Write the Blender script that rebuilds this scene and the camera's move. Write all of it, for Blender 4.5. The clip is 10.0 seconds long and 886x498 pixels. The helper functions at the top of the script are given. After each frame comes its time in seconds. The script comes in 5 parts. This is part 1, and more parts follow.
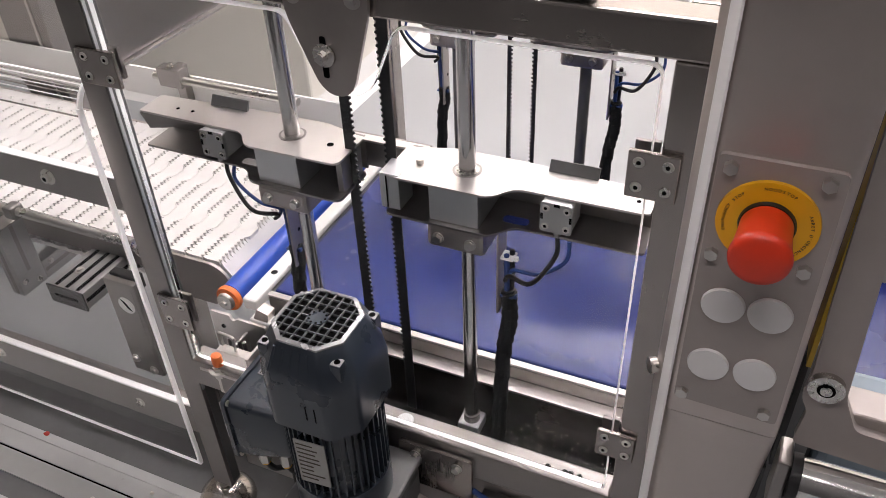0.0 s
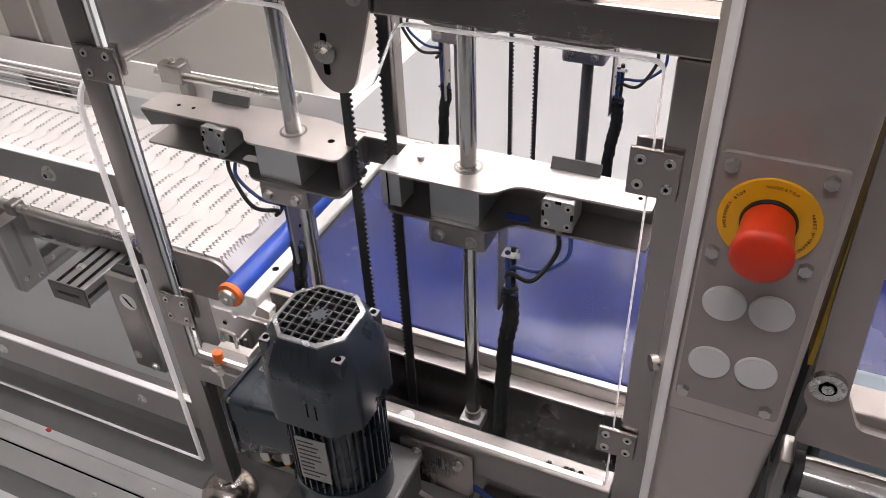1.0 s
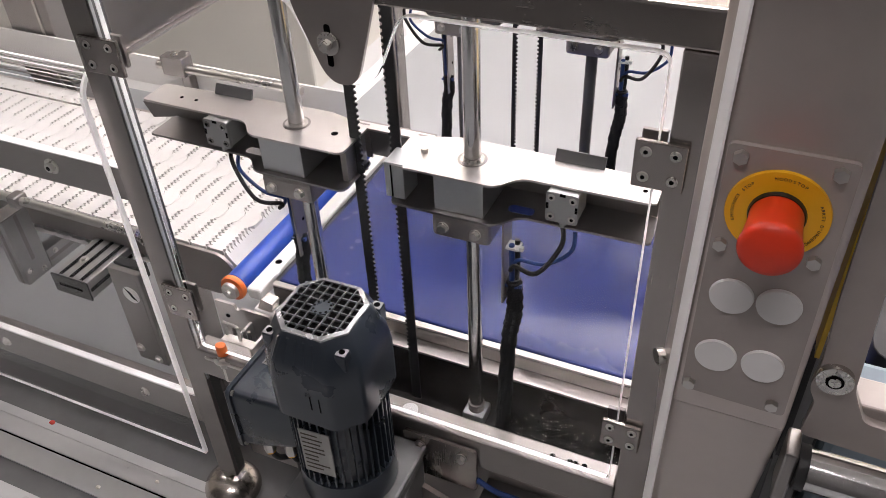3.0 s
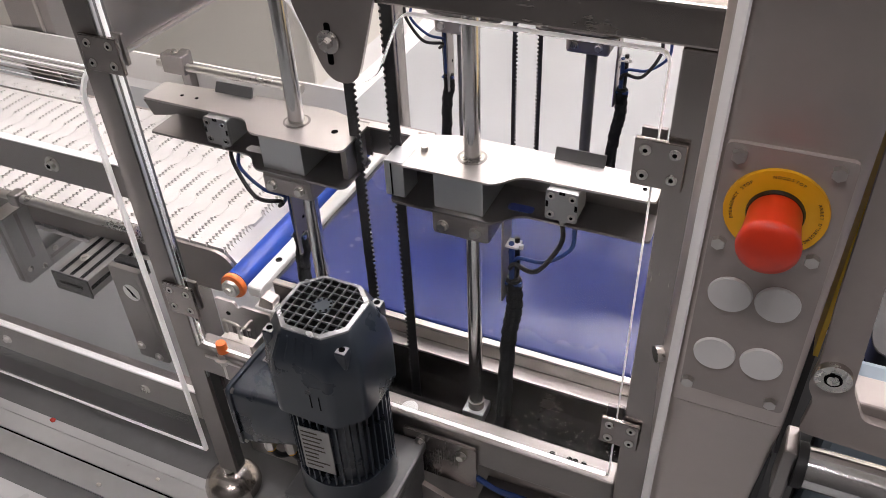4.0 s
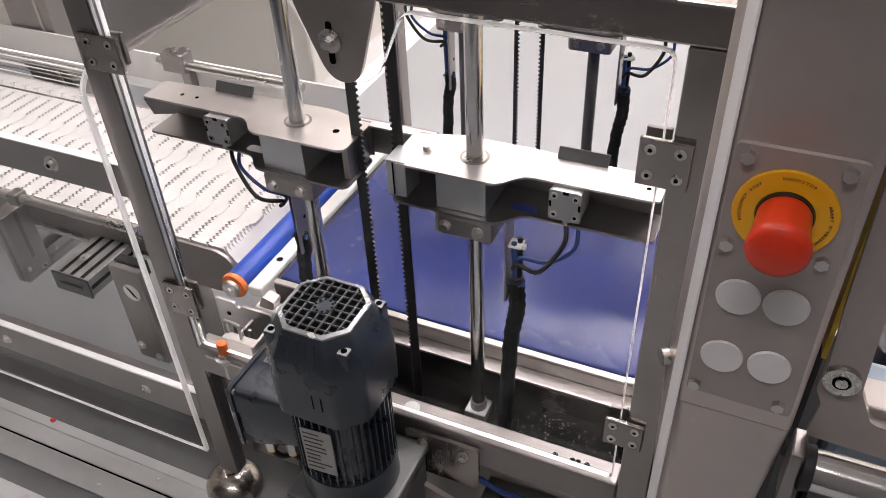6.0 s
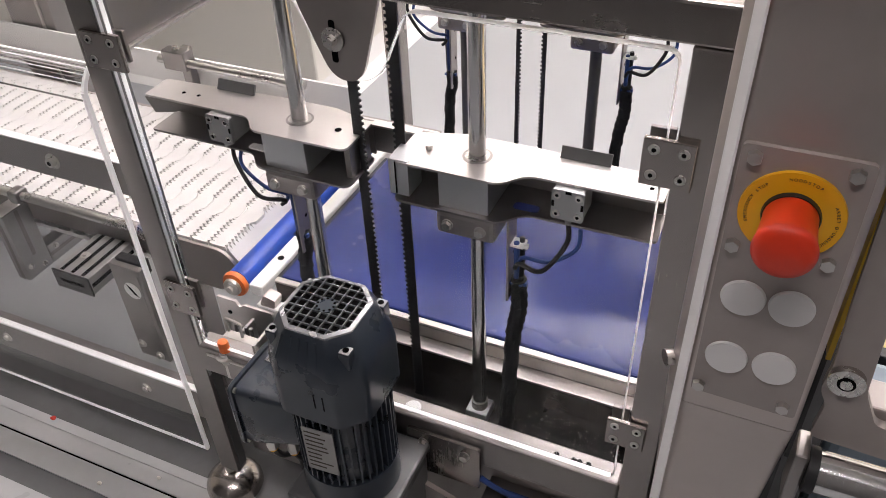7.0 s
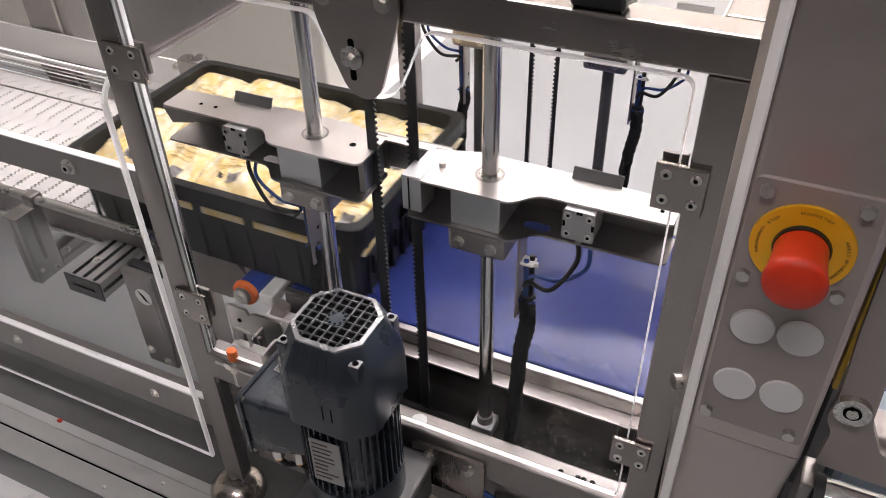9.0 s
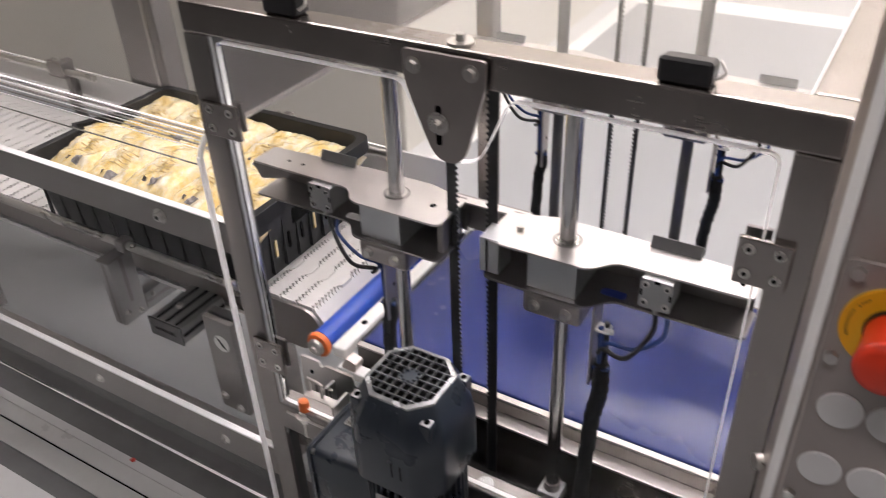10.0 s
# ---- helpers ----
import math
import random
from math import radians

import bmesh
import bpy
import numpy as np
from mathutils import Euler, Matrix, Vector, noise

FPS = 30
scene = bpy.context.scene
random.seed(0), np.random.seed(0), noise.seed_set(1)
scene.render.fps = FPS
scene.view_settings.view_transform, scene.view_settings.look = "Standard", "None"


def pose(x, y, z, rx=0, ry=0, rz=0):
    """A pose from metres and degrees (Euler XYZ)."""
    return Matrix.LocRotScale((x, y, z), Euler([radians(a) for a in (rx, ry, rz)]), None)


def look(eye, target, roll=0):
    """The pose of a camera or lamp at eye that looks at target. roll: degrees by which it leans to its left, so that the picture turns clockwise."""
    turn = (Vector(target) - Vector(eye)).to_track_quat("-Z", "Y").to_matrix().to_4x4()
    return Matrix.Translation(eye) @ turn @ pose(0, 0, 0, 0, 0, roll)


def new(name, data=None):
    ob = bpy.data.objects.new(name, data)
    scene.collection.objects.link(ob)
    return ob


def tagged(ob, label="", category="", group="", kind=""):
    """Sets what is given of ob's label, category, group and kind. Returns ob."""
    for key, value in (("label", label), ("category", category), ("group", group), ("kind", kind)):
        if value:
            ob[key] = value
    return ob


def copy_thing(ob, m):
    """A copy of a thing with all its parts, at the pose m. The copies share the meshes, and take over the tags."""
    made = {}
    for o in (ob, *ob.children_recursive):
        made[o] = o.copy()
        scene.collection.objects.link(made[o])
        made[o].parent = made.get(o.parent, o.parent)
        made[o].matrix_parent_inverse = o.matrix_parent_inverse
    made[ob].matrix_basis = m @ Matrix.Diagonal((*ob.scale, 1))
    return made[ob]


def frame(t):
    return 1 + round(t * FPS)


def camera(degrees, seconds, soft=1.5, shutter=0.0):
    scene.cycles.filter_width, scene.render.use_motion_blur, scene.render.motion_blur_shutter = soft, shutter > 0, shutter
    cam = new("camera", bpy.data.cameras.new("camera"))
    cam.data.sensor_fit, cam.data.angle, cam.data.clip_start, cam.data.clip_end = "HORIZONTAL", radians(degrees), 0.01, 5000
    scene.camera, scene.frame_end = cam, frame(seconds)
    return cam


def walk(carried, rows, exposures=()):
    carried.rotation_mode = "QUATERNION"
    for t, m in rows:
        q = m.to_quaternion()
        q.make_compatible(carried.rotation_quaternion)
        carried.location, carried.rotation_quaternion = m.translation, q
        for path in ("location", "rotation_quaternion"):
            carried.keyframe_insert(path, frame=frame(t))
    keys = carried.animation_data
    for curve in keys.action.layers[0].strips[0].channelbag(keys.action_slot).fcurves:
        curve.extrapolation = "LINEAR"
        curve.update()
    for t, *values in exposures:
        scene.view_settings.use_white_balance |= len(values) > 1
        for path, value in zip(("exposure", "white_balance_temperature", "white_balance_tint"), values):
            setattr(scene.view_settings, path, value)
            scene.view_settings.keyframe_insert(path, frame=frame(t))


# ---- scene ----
cam = camera(57.4, 10.0, soft=0.85, shutter=0.5)
PATH = [
    (0, (0.54, -0.655, 1.776), (-0.138, 0.776, 0.555), -2.5),
    (0.5, (0.542, -0.653, 1.775), (-0.137, 0.775, 0.55), -2.6),
    (1, (0.54, -0.653, 1.776), (-0.14, 0.771, 0.547), -2.6),
    (1.5, (0.539, -0.652, 1.775), (-0.143, 0.769, 0.544), -2.7),
    (2, (0.537, -0.652, 1.774), (-0.145, 0.766, 0.54), -2.7),
    (2.5, (0.537, -0.652, 1.774), (-0.144, 0.763, 0.536), -2.7),
    (4, (0.538, -0.653, 1.775), (-0.142, 0.756, 0.529), -2.7),
    (4.5, (0.539, -0.653, 1.776), (-0.14, 0.757, 0.53), -2.7),
    (5, (0.537, -0.653, 1.776), (-0.142, 0.756, 0.529), -2.8),
    (5.5, (0.535, -0.65, 1.774), (-0.144, 0.757, 0.526), -2.8),
    (7, (0.529, -0.647, 1.773), (-0.148, 0.756, 0.52), -2.6),
    (7.5, (0.53, -0.648, 1.774), (-0.148, 0.755, 0.521), -2.5),
    (8, (0.53, -0.649, 1.776), (-0.147, 0.755, 0.523), -2.4),
    (8.5, (0.526, -0.648, 1.778), (-0.154, 0.756, 0.526), -2.3),
    (9, (0.524, -0.653, 1.786), (-0.17, 0.76, 0.551), -1.4),
    (9.5, (0.525, -0.656, 1.791), (-0.206, 0.77, 0.593), -1.3),
    (10, (0.517, -0.664, 1.799), (-0.358, 0.745, 0.681), -2.3),
]
walk(cam, [(t, look(eye, target, roll)) for t, eye, target, roll in PATH],
     exposures=[(0.0, -0.20), (8.8, -0.22), (10.0, -0.40)])

# ---- light and room exposure ----
FLOOR = 0.45          # the hall floor; the crate conveyor runs 0.45 m above it

world = bpy.data.worlds.new("hall_air")
scene.world = world
world.use_nodes = True
world.node_tree.nodes["Background"].inputs[0].default_value = (0.75, 0.78, 0.82, 1)
world.node_tree.nodes["Background"].inputs[1].default_value = 0.03


# ---- materials ----
def shader(name):
    m = bpy.data.materials.new(name)
    m.use_nodes = True
    nt = m.node_tree
    return m, nt, nt.nodes["Principled BSDF"]


def noise_node(nt, scale, stretch=(1, 1, 1), detail=4.0, rough=0.6):
    tc = nt.nodes.new("ShaderNodeTexCoord")
    mp = nt.nodes.new("ShaderNodeMapping")
    mp.inputs["Scale"].default_value = stretch
    nz = nt.nodes.new("ShaderNodeTexNoise")
    nz.inputs["Scale"].default_value = scale
    nz.inputs["Detail"].default_value = detail
    nz.inputs["Roughness"].default_value = rough
    nt.links.new(tc.outputs["Object"], mp.inputs["Vector"])
    nt.links.new(mp.outputs["Vector"], nz.inputs["Vector"])
    return nz


def ramp(nt, source, stops):
    r = nt.nodes.new("ShaderNodeValToRGB")
    els = r.color_ramp.elements
    while len(els) < len(stops):
        els.new(0.5)
    for e, (p, c) in zip(els, stops):
        e.position = p
        e.color = (*c, 1) if len(c) == 3 else c
    nt.links.new(source, r.inputs["Fac"])
    return r


def value_range(nt, source, lo, hi):
    r = nt.nodes.new("ShaderNodeMapRange")
    r.inputs["From Min"].default_value = 0.3
    r.inputs["From Max"].default_value = 0.7
    r.inputs["To Min"].default_value = lo
    r.inputs["To Max"].default_value = hi
    nt.links.new(source, r.inputs["Value"])
    return r


def bump(nt, b, source, strength, distance=0.001):
    n = nt.nodes.new("ShaderNodeBump")
    n.inputs["Strength"].default_value = strength
    n.inputs["Distance"].default_value = distance
    nt.links.new(source, n.inputs["Height"])
    nt.links.new(n.outputs["Normal"], b.inputs["Normal"])


def steel(name, base=(0.36, 0.328, 0.308), rough=0.24, stretch=(4, 60, 60), grain=1.0, spots=True):
    """Brushed stainless steel: grain along one axis, faint smears at a larger scale."""
    m, nt, b = shader(name)
    b.inputs["Metallic"].default_value = 1.0
    fine = noise_node(nt, 40, stretch, 2, 0.6)
    smear = noise_node(nt, 7, (1, 1, 1), 5, 0.65)
    mix = nt.nodes.new("ShaderNodeMath")
    mix.operation = "ADD"
    a = value_range(nt, fine.outputs["Fac"], -0.03 * grain, 0.03 * grain)
    s = value_range(nt, smear.outputs["Fac"], rough - 0.03, rough + 0.05)
    nt.links.new(a.outputs["Result"], mix.inputs[0])
    nt.links.new(s.outputs["Result"], mix.inputs[1])
    nt.links.new(mix.outputs[0], b.inputs["Roughness"])
    c = ramp(nt, smear.outputs["Fac"], [(0.25, tuple(v * 0.88 for v in base)), (0.5, base), (0.8, tuple(min(1, v * 1.06) for v in base))])
    nt.links.new(c.outputs["Color"], b.inputs["Base Color"])
    bump(nt, b, fine.outputs["Fac"], 0.02 * grain, 0.0002)
    return m


def plain(name, base, rough=0.5, metal=0.0, vary=0.12, scale=20, relief=0.05, coat=0.0, spec=0.5):
    m, nt, b = shader(name)
    nz = noise_node(nt, scale, (1, 1, 1), 5, 0.6)
    fine = noise_node(nt, scale * 12, (1, 1, 1), 3, 0.6)
    lo = tuple(max(0, v * (1 - vary)) for v in base)
    hi = tuple(min(1, v * (1 + vary)) for v in base)
    c = ramp(nt, nz.outputs["Fac"], [(0.3, lo), (0.7, hi)])
    nt.links.new(c.outputs["Color"], b.inputs["Base Color"])
    r = value_range(nt, nz.outputs["Fac"], max(0.02, rough - 0.07), min(1, rough + 0.07))
    nt.links.new(r.outputs["Result"], b.inputs["Roughness"])
    b.inputs["Metallic"].default_value = metal
    b.inputs["Coat Weight"].default_value = coat
    b.inputs["Specular IOR Level"].default_value = spec
    if relief:
        bump(nt, b, fine.outputs["Fac"], relief, 0.0006)
    return m


def emitter(name, color, strength):
    m, nt, b = shader(name)
    b.inputs["Base Color"].default_value = (*color, 1)
    b.inputs["Emission Color"].default_value = (*color, 1)
    b.inputs["Emission Strength"].default_value = strength
    return m


def milky(name):
    """Polished cut edge of an acrylic sheet: it gathers light from both sides."""
    m, nt, b = shader(name)
    b.inputs["Base Color"].default_value = (0.75, 0.75, 0.75, 1)
    b.inputs["Roughness"].default_value = 0.25
    tr = nt.nodes.new("ShaderNodeBsdfTranslucent")
    tr.inputs["Color"].default_value = (0.62, 0.62, 0.62, 1)
    add = nt.nodes.new("ShaderNodeAddShader")
    nt.links.new(b.outputs[0], add.inputs[0])
    nt.links.new(tr.outputs[0], add.inputs[1])
    nt.links.new(add.outputs[0], nt.nodes["Material Output"].inputs["Surface"])
    return m


def acrylic(name, ior, tint=(0.985, 0.99, 0.99), rough=0.008):
    m, nt, b = shader(name)
    b.inputs["Base Color"].default_value = (*tint, 1)
    b.inputs["Transmission Weight"].default_value = 1.0
    b.inputs["IOR"].default_value = ior
    nz = noise_node(nt, 9, (1, 1, 1), 5, 0.7)
    r = value_range(nt, nz.outputs["Fac"], rough, rough + 0.015)
    nt.links.new(r.outputs["Result"], b.inputs["Roughness"])
    return m


STEEL_X = steel("brushed_steel_lengthwise", stretch=(0.3, 14, 14), grain=0.25)
STEEL_Z = steel("brushed_steel_upright", stretch=(14, 14, 0.3), grain=0.25)
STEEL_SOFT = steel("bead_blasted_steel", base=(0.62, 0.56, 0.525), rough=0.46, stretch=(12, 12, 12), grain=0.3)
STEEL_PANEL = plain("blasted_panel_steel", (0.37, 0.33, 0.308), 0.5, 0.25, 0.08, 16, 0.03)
# far shafts: their dark reflection is put into a grey base
SHAFT_FAR = plain("far_guide_shaft", (0.10, 0.098, 0.096), 0.4, 0.2, 0.1, 30, 0.02)
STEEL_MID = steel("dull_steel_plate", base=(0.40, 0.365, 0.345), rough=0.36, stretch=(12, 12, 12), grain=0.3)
STEEL_PLATE = steel("rolled_steel_plate", base=(0.64, 0.61, 0.59), rough=0.33, stretch=(3, 60, 60))
# darker steel for dark plates, and with shade put into the colour
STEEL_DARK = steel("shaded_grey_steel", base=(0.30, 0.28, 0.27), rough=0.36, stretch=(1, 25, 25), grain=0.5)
CHROME = steel("polished_shaft", base=(0.66, 0.65, 0.64), rough=0.13, stretch=(60, 60, 2), grain=0.4)
FOOT = steel("worn_foot_steel", base=(0.46, 0.42, 0.39), rough=0.22, stretch=(6, 6, 6), grain=0.6)
BOLT = steel("zinc_bolt", base=(0.62, 0.60, 0.57), rough=0.28, stretch=(6, 6, 6), grain=0.3)
CAST = steel("cast_aluminium", base=(0.46, 0.46, 0.46), rough=0.45, stretch=(25, 25, 25), grain=0.5)
ALU = steel("anodised_aluminium", base=(0.62, 0.63, 0.64), rough=0.40, stretch=(4, 60, 60), grain=0.5)
TRAY = plain("dark_tray_steel", (0.045, 0.042, 0.04), 0.22, 0.7, 0.35, 14, 0.08)
BLACK = plain("black_rubber", (0.012, 0.012, 0.013), 0.55, 0, 0.25, 60, 0.15)
BLACK_HOSE = plain("braided_hose", (0.008, 0.008, 0.009), 0.75, 0, 0.5, 260, 0.5, 0.0, 0.25)
BLACK_PLASTIC = plain("black_plastic", (0.014, 0.014, 0.015), 0.38, 0, 0.2, 40, 0.05)
HOLE = plain("dark_hole", (0.004, 0.004, 0.004), 0.9, 0, 0, 10, 0, 0.0, 0.0)
GEAR = plain("grey_gear_paint", (0.13, 0.13, 0.13), 0.42, 0.2, 0.15, 20, 0.06)
CRATE = plain("black_crate_plastic", (0.008, 0.008, 0.009), 0.38, 0, 0.35, 18, 0.1, 0.0, 0.3)
MOTOR = plain("blue_grey_motor_paint", (0.023, 0.031, 0.043), 0.30, 0, 0.04, 14, 0.02, 0.25)
# pale base colour stands in for highlights on grille rims
MOTOR_EDGE = plain("bright_rim_metal", (0.50, 0.51, 0.52), 0.24, 0.7, 0.2, 40, 0.05)
GRILLE = plain("fan_grille_wire", (0.10, 0.105, 0.11), 0.3, 0.4, 0.2, 60, 0.03)
BLUE_BELT = plain("blue_conveyor_belt", (0.015, 0.025, 0.130), 0.25, 0, 0.10, 3, 0.02, 0.0, 0.42)
BLUE_ROLL = plain("blue_roller_sleeve", (0.012, 0.060, 0.38), 0.35, 0, 0.08, 20, 0.03)
BLUE_CABLE = plain("blue_cable_sheath", (0.014, 0.045, 0.19), 0.45, 0, 0.1, 40, 0.03)
ORANGE = plain("orange_plastic", (0.78, 0.17, 0.03), 0.4, 0, 0.08, 40, 0.03)
WHITE_BELT = plain("white_belt_plastic", (0.68, 0.66, 0.64), 0.42, 0, 0.06, 20, 0.05)
WHITE = plain("white_plastic", (0.78, 0.77, 0.75), 0.45, 0, 0.04, 20, 0.02)
CAP_WHITE = plain("white_plug", (0.76, 0.75, 0.74), 0.5, 0, 0.03, 20, 0.02)
RED = plain("red_button_plastic", (0.72, 0.040, 0.010), 0.40, 0, 0.06, 60, 0.03, 0.1)
YELLOW = plain("yellow_legend_plastic", (0.85, 0.44, 0.01), 0.45, 0, 0.04, 30, 0.02)
YELLOW_SEAL = plain("yellow_seal", (0.55, 0.36, 0.03), 0.5, 0, 0.1, 30, 0.02)
INK = plain("dark_print", (0.05, 0.035, 0.02), 0.6, 0, 0, 20, 0)
LABEL = plain("silver_nameplate", (0.34, 0.335, 0.32), 0.4, 0.5, 0.08, 60, 0.03)
FLOOR_MAT = plain("grey_floor_coating", (0.35, 0.36, 0.37), 0.38, 0, 0.04, 1.5, 0.05)
WALL = plain("cream_wall_panel", (0.76, 0.73, 0.66), 0.5, 0, 0.03, 2, 0.02)
# unseen walls kept dark so that the steel facing them reflects little light
DIM_WALL = plain("unseen_dark_wall", (0.07, 0.07, 0.07), 0.5, 0, 0.05, 2, 0.02)
CEIL = plain("white_ceiling_panel", (0.75, 0.75, 0.74), 0.6, 0, 0.03, 2, 0.02)
SKIRT = plain("white_cove_skirting", (0.80, 0.79, 0.77), 0.45, 0, 0.03, 3, 0.02)
CLEAR = acrylic("clear_acrylic", 1.17)
CLEAR_BENT = acrylic("clear_bent_acrylic", 1.42)
EDGE = milky("acrylic_cut_edge")
PHOTO = plain("grey_sensor_housing", (0.48, 0.48, 0.47), 0.4, 0.5, 0.08, 50, 0.04)
STRIP = plain("pale_floor_strip", (0.50, 0.50, 0.495), 0.30, 0, 0.10, 5, 0.04)
# white base colour stands in for the glare on edges
WHITE_EDGE = plain("glare_white_edge", (0.94, 0.93, 0.92), 0.35, 0, 0.02, 20, 0.01)
RED_CRUMB = plain("red_crumb", (0.55, 0.05, 0.03), 0.6, 0, 0.1, 60, 0.02)
# dark bands on the floor, the machine's shadow among them
FLOOR_BAND = plain("dark_floor_band", (0.10, 0.10, 0.10), 0.40, 0, 0.2, 8, 0.05)
PALE_BLUE = plain("pale_blue_cover", (0.24, 0.30, 0.35), 0.6, 0, 0.06, 10, 0.03)
PROFILE = steel("extruded_aluminium", base=(0.40, 0.39, 0.385), rough=0.32, stretch=(20, 2, 20), grain=0.4)
LAMP = emitter("luminaire_diffuser", (1.0, 0.922, 0.936), 38.5)
CRUMB = plain("pale_crumbs", (0.80, 0.77, 0.70), 0.6, 0, 0.2, 80, 0.02)


def bag_material():
    """Printed, see-through film over yellow pasta: blotches of yellow, white film glints and dark print."""
    m, nt, b = shader("yellow_film_bag")
    big = noise_node(nt, 26, (1, 1.6, 1), 5, 0.62)
    cells = nt.nodes.new("ShaderNodeTexVoronoi")
    cells.inputs["Scale"].default_value = 42
    c = ramp(nt, big.outputs["Fac"], [(0.26, (0.80, 0.44, 0.06)), (0.38, (0.85, 0.63, 0.24)), (0.52, (0.87, 0.74, 0.44)), (0.68, (0.90, 0.86, 0.74))])
    d = ramp(nt, cells.outputs["Distance"], [(0.0, (1, 1, 1)), (0.6, (0.82, 0.74, 0.6))])
    mul = nt.nodes.new("ShaderNodeMixRGB")
    mul.blend_type = "MULTIPLY"
    mul.inputs[0].default_value = 0.6
    nt.links.new(c.outputs["Color"], mul.inputs[1])
    nt.links.new(d.outputs["Color"], mul.inputs[2])
    nt.links.new(mul.outputs[0], b.inputs["Base Color"])
    b.inputs["Roughness"].default_value = 0.22
    b.inputs["Coat Weight"].default_value = 0.6
    b.inputs["Coat Roughness"].default_value = 0.08
    crease = noise_node(nt, 48, (1, 0.5, 1), 5, 0.75)
    bump(nt, b, crease.outputs["Fac"], 0.45, 0.005)
    return m


BAG = bag_material()


# ---- builders ----
def empty(name, label, category, at=(0, 0, 0), group="", kind=""):
    ob = new(name)
    ob.location = at
    ob.empty_display_size = 0.02
    return tagged(ob, label, category, group, kind)


def part(name, bm, material, parent=None, label="", smooth=False):
    me = bpy.data.meshes.new(name)
    bmesh.ops.recalc_face_normals(bm, faces=bm.faces[:])
    bm.to_mesh(me)
    bm.free()
    me.materials.append(material)
    if smooth:
        for p in me.polygons:
            p.use_smooth = True
        me.set_sharp_from_angle(angle=radians(35))
    ob = new(name, me)
    if parent is not None:
        ob.parent = parent
        bpy.context.view_layer.update()
        ob.matrix_parent_inverse = Matrix.Translation(-parent.location) if parent.parent is None else Matrix()
    if label:
        ob["label"] = label
    return ob


def thing(name, bm, material, label, category, group="", kind="", smooth=False):
    return tagged(part(name, bm, material, None, "", smooth), label, category, group, kind)


def add_box(bm, lo, hi, bevel=0.0, seg=2):
    made = bmesh.ops.create_cube(bm, size=1.0)
    vs = made["verts"]
    lo, hi = Vector(lo), Vector(hi)
    for v in vs:
        v.co = Vector(((lo[i] + hi[i]) / 2 + v.co[i] * (hi[i] - lo[i])) for i in range(3))
    if bevel:
        es = list({e for v in vs for e in v.link_edges})
        bmesh.ops.bevel(bm, geom=es, offset=bevel, segments=seg, affect="EDGES", profile=0.5)
    return bm


def box(lo, hi, bevel=0.0, seg=2):
    return add_box(bmesh.new(), lo, hi, bevel, seg)


def boxes(*pairs, bevel=0.0):
    bm = bmesh.new()
    for lo, hi in pairs:
        add_box(bm, lo, hi, bevel)
    return bm


def add_cyl(bm, a, b, r, r2=None, seg=24, caps=True):
    a, b = Vector(a), Vector(b)
    d = b - a
    m = Matrix.Translation((a + b) / 2) @ d.to_track_quat("Z", "Y").to_matrix().to_4x4()
    bmesh.ops.create_cone(bm, cap_ends=caps, segments=seg, radius1=r, radius2=r if r2 is None else r2, depth=d.length, matrix=m)
    return bm


def cyl(a, b, r, r2=None, seg=24):
    return add_cyl(bmesh.new(), a, b, r, r2, seg)


def prism(points, axis, lo, hi, bevel=0.0):
    """A flat outline in the plane across an axis, given thickness from lo to hi along it."""
    bm = bmesh.new()

    def put(p, h):
        return {"x": (h, p[0], p[1]), "y": (p[0], h, p[1]), "z": (p[0], p[1], h)}[axis]

    a = [bm.verts.new(put(p, lo)) for p in points]
    b = [bm.verts.new(put(p, hi)) for p in points]
    bm.faces.new(a)
    bm.faces.new(b[::-1])
    n = len(points)
    for i in range(n):
        bm.faces.new((a[i], b[i], b[(i + 1) % n], a[(i + 1) % n]))
    if bevel:
        bmesh.ops.bevel(bm, geom=bm.edges[:], offset=bevel, segments=1, affect="EDGES")
    return bm


def rounded(points, r, n=5):
    """An outline with its corners rounded by r (one number, or one for each corner)."""
    out = []
    k = len(points)
    for i, p in enumerate(points):
        ri = r[i] if isinstance(r, (list, tuple)) else r
        p = Vector(p)
        a, b = Vector(points[i - 1]) - p, Vector(points[(i + 1) % k]) - p
        if ri <= 0:
            out.append(tuple(p))
            continue
        ca = min(ri, a.length * 0.48)
        cb = min(ri, b.length * 0.48)
        s, e = p + a.normalized() * ca, p + b.normalized() * cb
        for j in range(n + 1):
            u = j / n
            out.append(tuple(s * (1 - u) ** 2 + p * 2 * u * (1 - u) + e * u * u))
    return out


